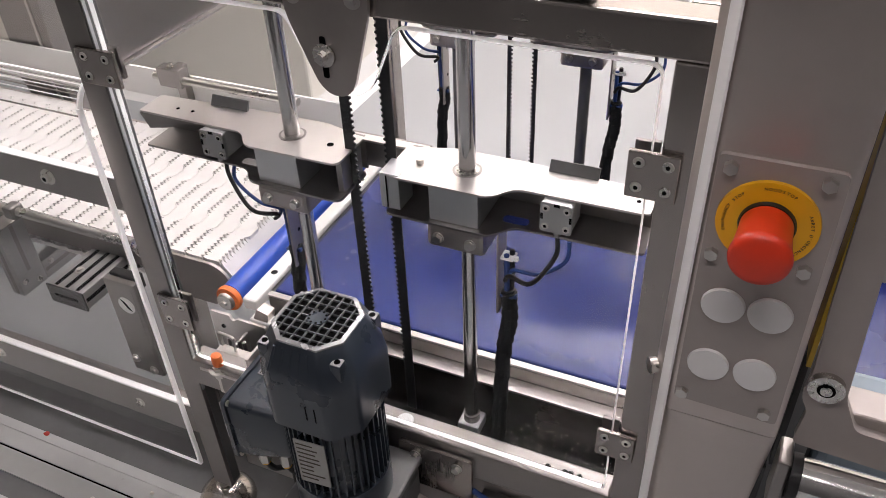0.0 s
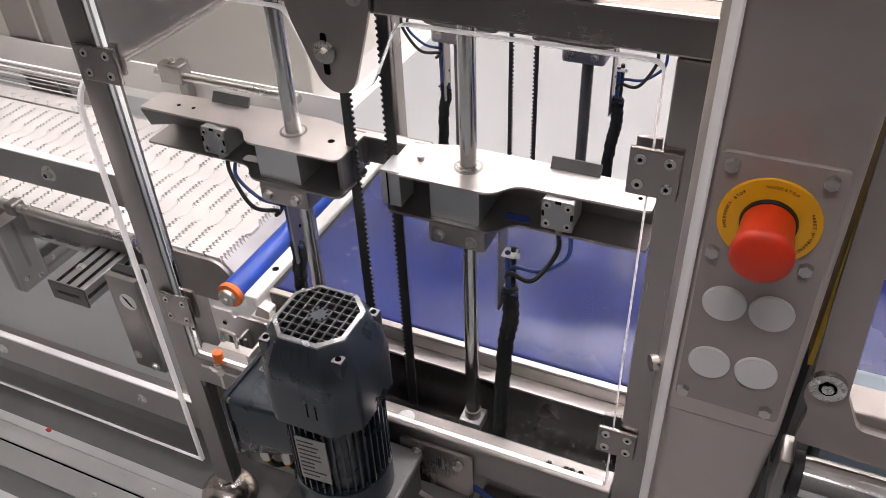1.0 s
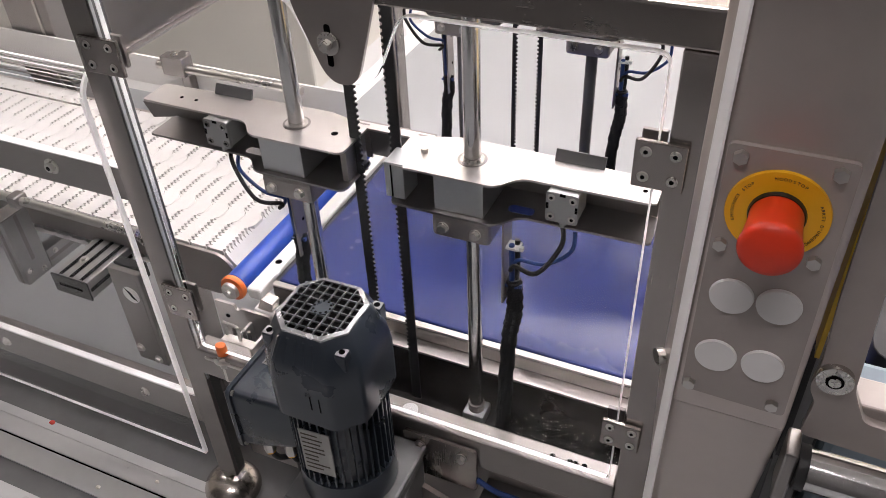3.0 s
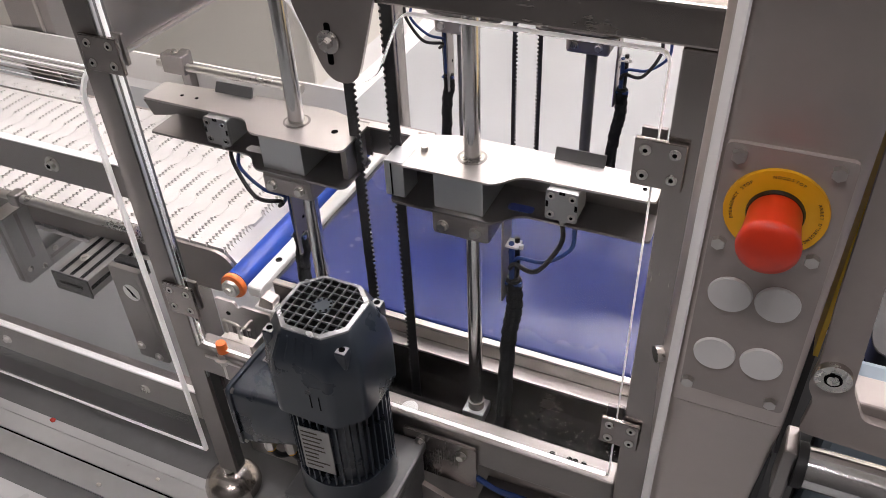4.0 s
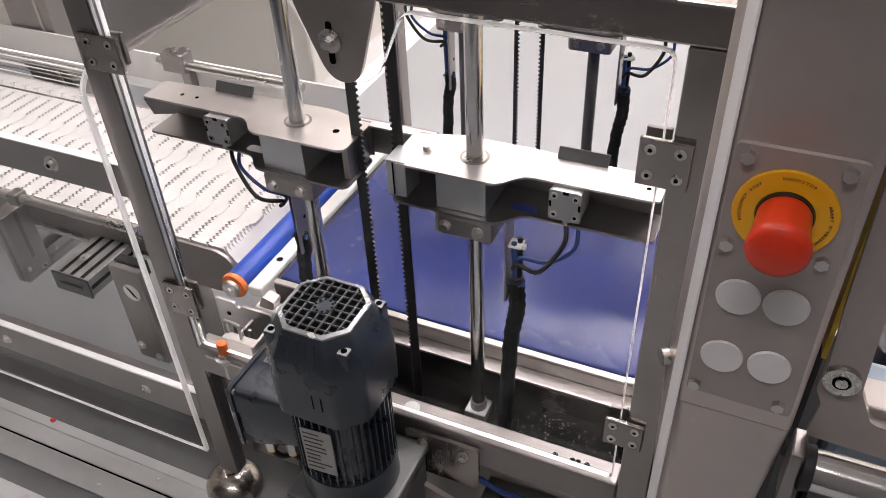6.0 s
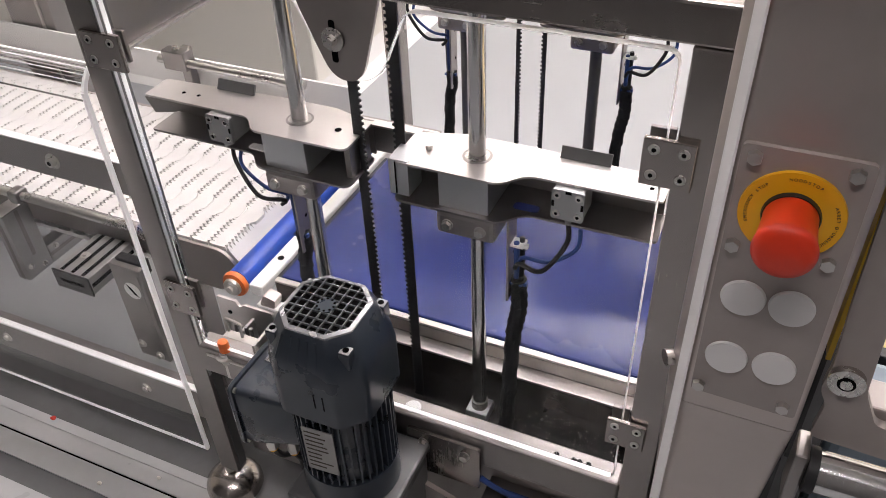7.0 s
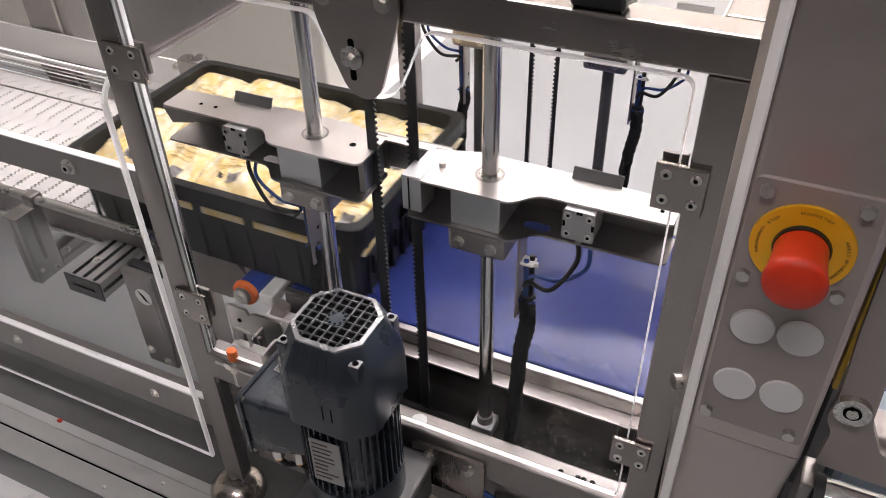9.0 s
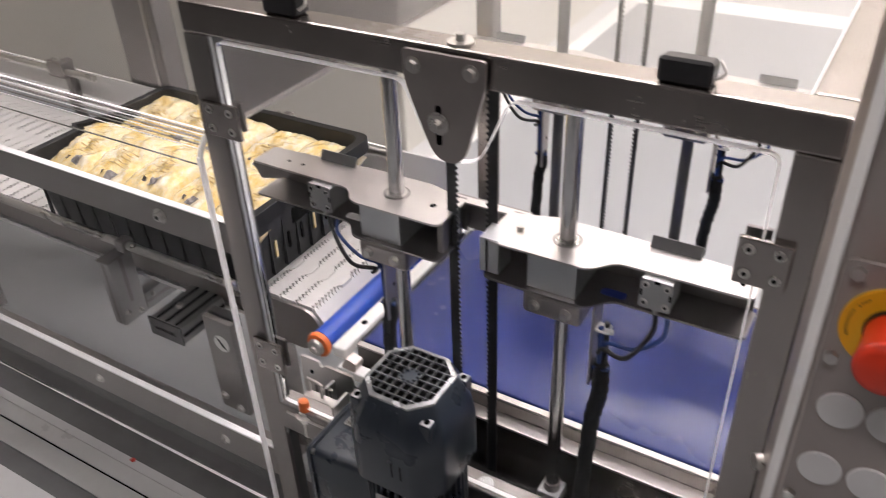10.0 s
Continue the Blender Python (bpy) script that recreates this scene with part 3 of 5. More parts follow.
    part("notch", box((sx - 0.003, sy - 0.0046, zs + 0.005), (sx + 0.004, sy - 0.0041, zs + 0.009)), HOLE, face)
    part("lead_gland", cyl((sx, sy + 0.006, zs - 0.031), (sx, sy + 0.006, zs - 0.042), 0.0045, seg=12), PHOTO, c)
    # upright strip that carries the leads, and the braided hose below it
    bx = x_rod + (-0.032 if left else 0.052)
    by = y + (0.012 if left else -0.020)
    drop = 0.045 if left else 0.0
    part("lead_strip", box((bx - 0.0015, by - 0.014, zl - 0.130 - drop), (bx + 0.0015, by + 0.014, zl - 0.004), 0.0006), STEEL_MID, c, "upright steel strip")
    for z in (zl - 0.062, zl - 0.118):
        part("strip_hole", cyl((bx + 0.0014, by + 0.006, z), (bx + 0.0018, by + 0.006, z), 0.003, seg=12), HOLE, c)
    cx = bx + s * 0.008
    cable_run(c, cx - 0.004, by - (0.022 if left else 0.0), zs - 0.042, sx)
    part("lead", tube([(cx, by - 0.004, zl - 0.040), (cx + s * 0.001, by - 0.004, zl - 0.085), (cx, by - 0.002, zl - 0.125 - drop)], 0.0036), BLUE_CABLE, c, "blue lead")
    part("lead", tube([(cx + s * 0.005, by + 0.003, zl - 0.036), (cx + s * 0.006, by + 0.002, zl - 0.085), (cx + s * 0.003, by, zl - 0.125 - drop)], 0.0034), BLACK, c, "black lead")
    hose = part("hose", wrapped_hose([(cx + 0.002, by, zl - 0.100 - drop), (cx + 0.004, by + 0.001, zl - 0.150 - drop / 2), (cx - 0.004, by + 0.003, zl - 0.215), (cx - 0.012, by + 0.006, 0.80)], 0.0105), BLACK_HOSE, c, "black spiral-wrapped hose")
    part("hose_collar", cyl((cx + 0.002, by, zl - 0.096 - drop), (cx + 0.002, by, zl - 0.112 - drop), 0.0080, seg=16), BLACK, hose)
    for z, mat in ((zl - 0.045, WHITE), (zl - 0.105 - drop, BLUE_CABLE)):
        part("cable_tie", boxes(((cx - 0.008, by - 0.009, z), (cx + 0.010, by + 0.008, z + 0.003)), ((cx + 0.0105, by - 0.006, z - 0.001), (cx + 0.015, by - 0.001, z + 0.0045))), mat, c)
    # oblong window of the lower plate and a small stud on top
    wx = x_rod + s * 0.066
    part("oblong_slot", prism(rounded([(wx - 0.016, y - 0.016), (wx + 0.016, y - 0.016), (wx + 0.016, y - 0.002), (wx - 0.016, y - 0.002)], 0.006), "z", zl + 0.0032, zl + 0.0036), WHITE_BELT if left else BLUE_BELT, c)
    part("stud", cyl((x_rod - s * 0.060, y - 0.006, TOP), (x_rod - s * 0.060, y - 0.006, TOP + (0.0005 if left else 0.006)), 0.0045, seg=14), BOLT if not left else HOLE, c)
    for u in (0.19, 0.165) if left else (0.205,):
        part("hole", cyl((x_rod + s * u, y + 0.006, TOP), (x_rod + s * u, y + 0.006, TOP + 0.0004), 0.0028, seg=12), HOLE, c)
    # folded end flap of the arm
    if left:
        part("end_flap", prism([(x_rod - arm, TOP - 0.0035), (x_rod - arm + 0.075, TOP - 0.0035), (x_rod - arm + 0.050, TOP - 0.018), (x_rod - arm + 0.012, TOP - 0.026)], "y", y - 0.0165, y - 0.0140), STEEL_DARK, c)
    # inclined gripper finger at the back
    gx = x_rod + s * 0.122
    tilt = 0.016
    part("gripper_finger", prism([(y + 0.030, TOP + 0.0005), (y + 0.034, TOP + 0.0005), (y + 0.040, TOP + 0.0125), (y + 0.037, TOP + 0.0135)], "x", gx - 0.030, gx + 0.030), GEAR, c, "inclined dark gripper plate")
    return c


def belt_strand(x, y, z0, z1, near=True, flip=1, wl=0.0085, wr=0.0045):
    """A toothed drive belt strand hanging upright."""
    b = empty("timing_belt", "black toothed drive belt strand, hanging upright", "timing belt", (x, y, z0), group="toothed belts of the lift")
    part("strap", box((x - wl, y - 0.001, z0), (x + wr, y + 0.001, z1)), BLACK, b)
    bm = bmesh.new()
    n = int((z1 - z0) / 0.008)
    verts, faces = [], []
    for i in range(n):
        z = z0 + i * 0.008
        k = len(verts)
        xe = x + wr if flip > 0 else x - wl
        xo = xe + 0.003 * flip
        verts += [(xe, y - 0.001, z), (xo, y - 0.001, z + 0.0012), (xo, y - 0.001, z + 0.0036), (xe, y - 0.001, z + 0.005),
                  (xe, y + 0.001, z), (xo, y + 0.001, z + 0.0012), (xo, y + 0.001, z + 0.0036), (xe, y + 0.001, z + 0.005)]
        faces += [(k, k + 1, k + 2, k + 3), (k + 7, k + 6, k + 5, k + 4), (k, k + 4, k + 5, k + 1), (k + 1, k + 5, k + 6, k + 2), (k + 2, k + 6, k + 7, k + 3)]
    me = bpy.data.meshes.new("teeth")
    me.from_pydata(verts, [], faces)
    me.materials.append(BLACK)
    ob = new("teeth", me)
    ob.parent = b
    ob.matrix_parent_inverse = Matrix.Translation(-b.location)
    return b


def lift_gear():
    guide_rods()
    carriage(ROD_X[0], ROD_Y, True)
    carriage(ROD_X[1], ROD_Y, False)
    carriage(ROD_X[0], FAR_Y, True)
    carriage(ROD_X[1], FAR_Y, False)
    belt_strand(0.062, 0.100, 0.80, 1.47, flip=1)
    belt_strand(0.121, 0.100, 0.80, 1.47, flip=-1)
    belt_strand(0.074, FAR_Y, 0.80, 1.47, flip=1, wl=0.0045, wr=0.0025)
    belt_strand(0.124, FAR_Y, 0.80, 1.47, flip=-1, wl=0.0045, wr=0.0025)
    # flat bar that ties the two near carriages together behind the belts
    thing("tie_bar", box((0.030, ROD_Y + 0.026, TOP - 0.0065), (0.150, ROD_Y + 0.040, TOP - 0.0035)), STEEL_PLATE, "flat steel bar tying two lift carriages", "bar")
    # web below the bar, its shade put into the darker steel
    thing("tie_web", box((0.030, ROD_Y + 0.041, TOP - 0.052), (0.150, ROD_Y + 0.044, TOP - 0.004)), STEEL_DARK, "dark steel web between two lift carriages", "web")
    # belt clamp on the carriage end
    c = empty("belt_clamp", "pale toothed belt clamp on the lift carriage", "belt clamp", (0.13, 0.07, 1.20))
    part("jaw", box((0.120, 0.062, 1.210), (0.146, 0.098, 1.2595), 0.001), ALU, c)
    part("toothed_insert", box((0.129, 0.0605, 1.212), (0.1305, 0.0618, 1.257)), HOLE, c)
    # tray under the lift
    t = empty("drip_tray", "dark steel tray under the lift", "tray", (0.1, 0.1, 0.79))
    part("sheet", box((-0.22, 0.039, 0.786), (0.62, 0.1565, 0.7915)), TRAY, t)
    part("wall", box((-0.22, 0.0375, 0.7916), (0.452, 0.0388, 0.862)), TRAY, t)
    rnd = random.Random(5)
    bm = bmesh.new()
    for _ in range(240):
        x, y = rnd.uniform(0.26, 0.44), rnd.uniform(0.050, 0.145)
        r = rnd.uniform(0.0002, 0.0007)
        add_box(bm, (x - r, y - r, 0.7916), (x + r * rnd.uniform(0.6, 2), y + r, 0.7924))
    tagged(part("crumbs", bm, CRUMB, None), "pale crumbs scattered on the dark tray", "crumbs", kind="stuff")
    # single crumbs on the hall floor
    for x, y, r, mat, word in ((-0.716, 0.007, 0.005, RED_CRUMB, "red"), (-0.509, -0.081, 0.004, CRUMB, "pale yellow"), (-0.409, -0.026, 0.0035, CRUMB, "pale yellow")):
        bm = bmesh.new()
        bmesh.ops.create_icosphere(bm, subdivisions=2, radius=r)
        for v in bm.verts:
            v.co *= 1 + 0.35 * noise.noise(v.co * 260)
            v.co = Vector((v.co.x * 1.3 + x, v.co.y + y, max(v.co.z * 0.6, -0.0018) + FLOOR + 0.0050))
        thing("crumb", bm, mat, word + " crumb lying on the grey hall floor", "crumb", smooth=True)


# ---- conveyors ----
CY0, CY1 = 0.150, 0.566


def blue_conveyor():
    c = empty("belt_conveyor", "flat blue belt conveyor with steel side rails", "conveyor", (0.3, 0.36, FLOOR))
    part("belt", box((-0.166, 0.168, 0.889), (2.2, CY1, 0.900), 0.004), BLUE_BELT, c, "smooth glossy blue belt")
    for y in (0.157, CY1 + 0.003):
        part("side_rail", box((-0.172, y, 0.780), (2.2, y + 0.008, 0.893), 0.001), STEEL_X, c)
    part("rail_flange", box((-0.10, 0.132, 0.864), (2.2, 0.1565, 0.868), 0.0006), STEEL_PLATE, c, "bright folded flange")
    part("rail_cap", box((-0.172, 0.1562, 0.8935), (2.2, 0.1672, 0.8975), 0.0006), STEEL_PLATE, c)
    bar = part("end_strip", box((-0.204, 0.128, 0.880), (-0.1765, 0.60, 0.902), 0.004), WHITE, c, "white end strip with a hole")
    part("hole", cyl((-0.190, 0.206, 0.9021), (-0.190, 0.206, 0.9026), 0.006), HOLE, bar)
    part("hole", cyl((-0.190, 0.52, 0.9021), (-0.190, 0.52, 0.9026), 0.006), HOLE, bar)
    part("nose_shadow_gap", box((-0.176, 0.168, 0.885), (-0.1665, 0.566, 0.893)), BLACK, c)
    for x in (0.05, 1.4):
        for y in (0.20, 0.53):
            part("leg", box((x - 0.02, y - 0.02, FLOOR), (x + 0.02, y + 0.02, 0.798), 0.002), STEEL_Z, c)
    part("slider_bed", box((-0.16, 0.168, 0.870), (2.2, CY1, 0.886)), STEEL_DARK, c)


def roller():
    x, z = -0.2445, 0.8775
    r = empty("transfer_roller", "blue sleeved transfer roller with an orange end ring", "roller", (x, 0.13, z))
    part("sleeve", cyl((x, 0.150, z), (x, 0.60, z), 0.0220, seg=40), BLUE_ROLL, r, "", True)
    part("end_ring", revolve([(0.0170, 0.0), (0.0228, 0.001), (0.0240, 0.004), (0.0240, 0.009), (0.0228, 0.0115), (0.0170, 0.012)], (x, 0.1495, z), "y"), ORANGE, r, "orange end ring", True)
    part("washer", revolve([(0.0150, 0.0), (0.0165, 0.0015), (0.0160, 0.007), (0.0140, 0.009)], (x, 0.1370, z), "y"), BOLT, r, "", True)
    part("bolt", hex_bolt((x, 0.128, z), r=0.006, h=0.004), BOLT, r)


def belt_edge(y):
    """The joint line of a belt slat across the belt, as its front and back edge see it: runs of blunt teeth that leave
    small openings at their tips, then a round tongue."""
    u = y % 0.120
    if u < 0.074:
        off = 0.0165 * (abs((u / 0.00925 % 1.0) * 2 - 1) - 0.5)
        return min(off, 0.0), max(off, 0.0)
    q = (u - 0.074) / 0.046
    off = 0.0105 * min(1.0, 1.6 * math.sin(math.pi * q)) - 0.003
    return off, off


def belt_slat_mesh(pitch, y0, y1):
    """One slat of the modular belt, its teeth and tongues locking into the next one."""
    bm = bmesh.new()
    n = round((y1 - y0) / 0.00185)
    rows = []
    for i in range(n + 1):
        y = y0 + (y1 - y0) * i / n
        front, back = belt_edge(y - y0)
        xf, xb = pitch / 2 - 0.0005 + front, -pitch / 2 + 0.0005 + back
        rows.append([bm.verts.new(p) for p in ((xb, y, -0.009), (xb, y, -0.0006), (xb + 0.0005, y, 0.0), (xf - 0.0005, y, 0.0), (xf, y, -0.0006), (xf, y, -0.009))])
    for a, b in zip(rows, rows[1:]):
        for k in range(5):
            bm.faces.new((a[k], a[k + 1], b[k + 1], b[k]))
    bm.faces.new(rows[0][::-1])
    bm.faces.new(rows[-1])
    me = bpy.data.meshes.new("belt_slat")
    bmesh.ops.recalc_face_normals(bm, faces=bm.faces[:])
    bm.to_mesh(me)
    bm.free()
    me.materials.append(WHITE_BELT)
    return me


PITCH = 0.0381
SLATS = 92
NOSE_X, NOSE_Z, NOSE_R = -0.320, 0.855, 0.0435
STRAIGHT = (SLATS * PITCH - 2 * math.pi * NOSE_R) / 2


def nose_outline(r, low, turn=-50):
    """Side view of the conveyor body, with a rounded nose of radius r and its underside at low."""
    arc = [(NOSE_X + r * math.cos(radians(a)), NOSE_Z + r * math.sin(radians(a))) for a in range(90, turn - 1, -14)]
    return [(NOSE_X - STRAIGHT, NOSE_Z + r)] + arc + [(NOSE_X - 0.004, low), (NOSE_X - 0.085, low), (NOSE_X - 0.125, low + 0.042), (NOSE_X - STRAIGHT, low + 0.042)]


def white_conveyor():
    c = empty("modular_conveyor", "white modular plastic belt conveyor", "conveyor", (-0.6, 0.37, FLOOR))
    y0, y1 = 0.196, 0.560
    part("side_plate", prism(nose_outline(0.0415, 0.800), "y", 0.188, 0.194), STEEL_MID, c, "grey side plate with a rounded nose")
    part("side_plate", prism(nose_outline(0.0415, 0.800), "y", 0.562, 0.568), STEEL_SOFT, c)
    part("bed", prism(nose_outline(0.0325, 0.8225, -36), "y", y0, y1), BLACK_PLASTIC, c)
    part("screw", button_screw((-0.30, 0.188, 0.845), (0, -1, 0), 0.005), BOLT, c)
    for x in (-0.42, -1.5):
        for y in (0.22, 0.54):
            part("leg", box((x - 0.02, y - 0.02, FLOOR), (x + 0.02, y + 0.02, 0.799), 0.002), STEEL_Z, c)
    # the guide rail beside the crates
    g = part("guide_rail", box((-1.9, 0.126, 1.026), (-0.345, 0.136, 1.090), 0.001), STEEL_DARK, c, "dark grey flat guide rail")
    # glare along the guide rail's top, painted as a white strip
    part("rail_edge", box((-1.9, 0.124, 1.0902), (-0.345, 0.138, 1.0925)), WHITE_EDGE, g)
    for x in (-0.56, -1.16):
        part("washer", cyl((x, 0.126, 1.061), (x, 0.1235, 1.061), 0.0145, seg=28), BOLT, g, "", True)
        part("bolt_head", cyl((x, 0.1235, 1.061), (x, 0.1165, 1.061), 0.0090, 0.0085, 24), BOLT, g, "", True)
        part("hex_recess", cyl((x, 0.1164, 1.061), (x, 0.1160, 1.061), 0.0046, seg=6), HOLE, g)
    tb = part("guide_tube", tube([(-1.9, 0.140, 0.944), (-1.2, 0.140, 0.944), (-0.50, 0.140, 0.944), (-0.445, 0.142, 0.940), (-0.432, 0.150, 0.915)], 0.0085, 14), BOLT, c, "round steel guide tube", True)
    part("tube_clamp", box((-0.725, 0.126, 0.932), (-0.700, 0.154, 0.957), 0.004), STEEL_DARK, tb)
    for xa, xb, xc in ((-0.73, -0.36, -0.68), (-1.93, -1.31, -1.45)):
        far_rail = part("far_guide_tube", tube([(xa, 0.585, 1.012), ((xa + xb) / 2, 0.585, 1.012), (xb, 0.585, 1.012)], 0.009, 14), BOLT, c, "round steel guide tube", True)
        part("tube_clamp", boxes(((xc - 0.030, 0.572, 0.996), (xc + 0.030, 0.602, 1.040)), ((xc - 0.012, 0.6025, 0.80), (xc + 0.012, 0.626, 1.034)), bevel=0.003), STEEL_DARK, far_rail, "dark steel tube clamp")
        part("clamp_bolt", hex_bolt((xc, 0.587, 1.0405), (0, 0, 1), r=0.006, h=0.006, washer=0.009), BOLT, far_rail)
    part("far_guard", box((-1.9, 0.628, 0.93), (-0.27, 0.634, 1.00), 0.001), SKIRT, c, "white guard strip")
    # angled bracket of aluminium profile: an upright and a foot running back under the bed
    b = part("support_bracket", box((-0.766, 0.105, 0.7545), (-0.735, 0.165, 0.908), 0.002), PROFILE, c, "aluminium profile bracket")
    part("end_cap", box((-0.768, 0.103, 0.9085), (-0.733, 0.167, 0.9115), 0.001), STEEL_DARK, b)
    part("groove", box((-0.7352, 0.131, 0.800), (-0.7346, 0.139, 0.906)), STEEL_DARK, b)
    part("groove", box((-0.7545, 0.1042, 0.756), (-0.7465, 0.1048, 0.906)), STEEL_DARK, b)
    foot = part("cross_profile", box((-0.766, 0.1655, 0.7545), (-0.735, 0.42, 0.797), 0.002), PROFILE, b)
    part("groove", box((-0.7352, 0.168, 0.771), (-0.7346, 0.42, 0.779)), STEEL_DARK, foot)
    for y, z in ((0.148, 0.768), (0.118, 0.782), (0.185, 0.786)):
        part("bolt", hex_bolt((-0.735, y, z), (1, 0, 0), r=0.0045, h=0.003, washer=0.006), BOLT, b)
    # slotted beam with a black end cap
    beam = part("support_beam", box((-0.602, 0.0755, 0.815), (-0.520, 0.187, 0.853), 0.002), PROFILE, c, "slotted aluminium beam with a black end cap")
    part("end_cap", box((-0.604, 0.0715, 0.813), (-0.518, 0.075, 0.855), 0.0012), BLACK_PLASTIC, beam, "black end cap")
    part("cap_slit", box((-0.588, 0.0708, 0.831), (-0.534, 0.0714, 0.838)), HOLE, beam)
    for u in (-0.589, -0.5645, -0.540):
        part("groove", box((u, 0.078, 0.8532), (u + 0.008, 0.186, 0.8538)), HOLE, beam)
    part("groove", box((-0.5199, 0.078, 0.830), (-0.5193, 0.186, 0.838)), HOLE, beam)
    part("bolt", hex_bolt((-0.573, 0.125, 0.8532), (0, 0, 1), r=0.006, h=0.004, washer=0.009), BOLT, beam)
    leg = part("leg_plate", box((-0.432, 0.060, 0.715), (-0.366, 0.072, 0.930), 0.002), STEEL_DARK, c, "grey leg plate with a round hole")
    part("hole", cyl((-0.396, 0.0592, 0.879), (-0.396, 0.0598, 0.879), 0.0175, seg=32), WHITE, leg, "white lining of the hole")
    part("hole_core", prism([(-0.4065, 0.892), (-0.397, 0.886), (-0.385, 0.868), (-0.394, 0.872)], "y", 0.0585, 0.0590), HOLE, leg)
    part("groove", box((-0.379, 0.0593, 0.735), (-0.374, 0.0599, 0.915)), STEEL_DARK, leg)
    part("rubber_stop", box((-0.428, 0.0725, 0.905), (-0.372, 0.090, 0.934), 0.002), BLACK_PLASTIC, leg)
    for x, z in ((-0.420, 0.745), (-0.385, 0.727)):
        part("bolt", hex_bolt((x, 0.060, z), r=0.006, h=0.004, washer=0.009), BOLT, leg)
    p = empty("support_post", "tall brown-grey steel post behind the outfeed", "post", (-1.16, 0.66, FLOOR))
    part("upright", box((-1.235, 0.64, FLOOR), (-1.090, 0.70, 1.85), 0.003), STEEL_DARK, p)
    part("pale_strip", box((-1.128, 0.6365, FLOOR), (-1.120, 0.6395, 1.85)), STEEL_PLATE, p)
    return c


def slat_pose(s):
    """Where a slat lies at the length s along the belt's loop, counted from the top of the nose."""
    half = math.pi * NOSE_R
    s = s % (2 * STRAIGHT + 2 * half)
    if s < half:
        a = s / NOSE_R
        return pose(NOSE_X + NOSE_R * math.sin(a), 0, NOSE_Z + NOSE_R * math.cos(a), 0, math.degrees(a), 0)
    s -= half
    if s < STRAIGHT:
        return pose(NOSE_X - s, 0, NOSE_Z - NOSE_R, 0, 180, 0)
    s -= STRAIGHT
    if s < half:
        a = math.pi + s / NOSE_R
        return pose(NOSE_X - STRAIGHT + NOSE_R * math.sin(a), 0, NOSE_Z + NOSE_R * math.cos(a), 0, math.degrees(a), 0)
    return pose(NOSE_X - STRAIGHT + s - half, 0, NOSE_Z + NOSE_R, 0, 360, 0)


def belt_slats():
    """The white belt, slat by slat round its loop."""
    belt = empty("modular_belt", "white modular plastic belt with interlocking slats", "conveyor belt", (0, 0, 0))
    me = belt_slat_mesh(PITCH, 0.198, 0.558)
    made = []
    for i in range(SLATS):
        ob = new("belt_slat", me)
        ob.parent = belt
        ob.matrix_basis = slat_pose(i * PITCH)
        made.append(ob)
    return made


# ---- gear motor ----
def octagon(cx, cy, rx, ry, cut):
    return [(cx - rx + cut, cy - ry), (cx + rx - cut, cy - ry), (cx + rx, cy - ry + cut), (cx + rx, cy + ry - cut), (cx + rx - cut, cy + ry), (cx - rx + cut, cy + ry), (cx - rx, cy + ry - cut), (cx - rx, cy - ry + cut)]


def loft(rings):
    """A closed skin through outlines (points, height), all with as many points."""
    bm = bmesh.new()
    rows = [[bm.verts.new((x, y, z)) for x, y in pts] for pts, z in rings]
    n = len(rows[0])
    for a, b in zip(rows, rows[1:]):
        for i in range(n):
            bm.faces.new((a[i], a[(i + 1) % n], b[(i + 1) % n], b[i]))
    bm.faces.new(rows[0])
    bm.faces.new(rows[-1][::-1])
    return bm


MX, MY, MZ = 0.107, -0.088, 1.142


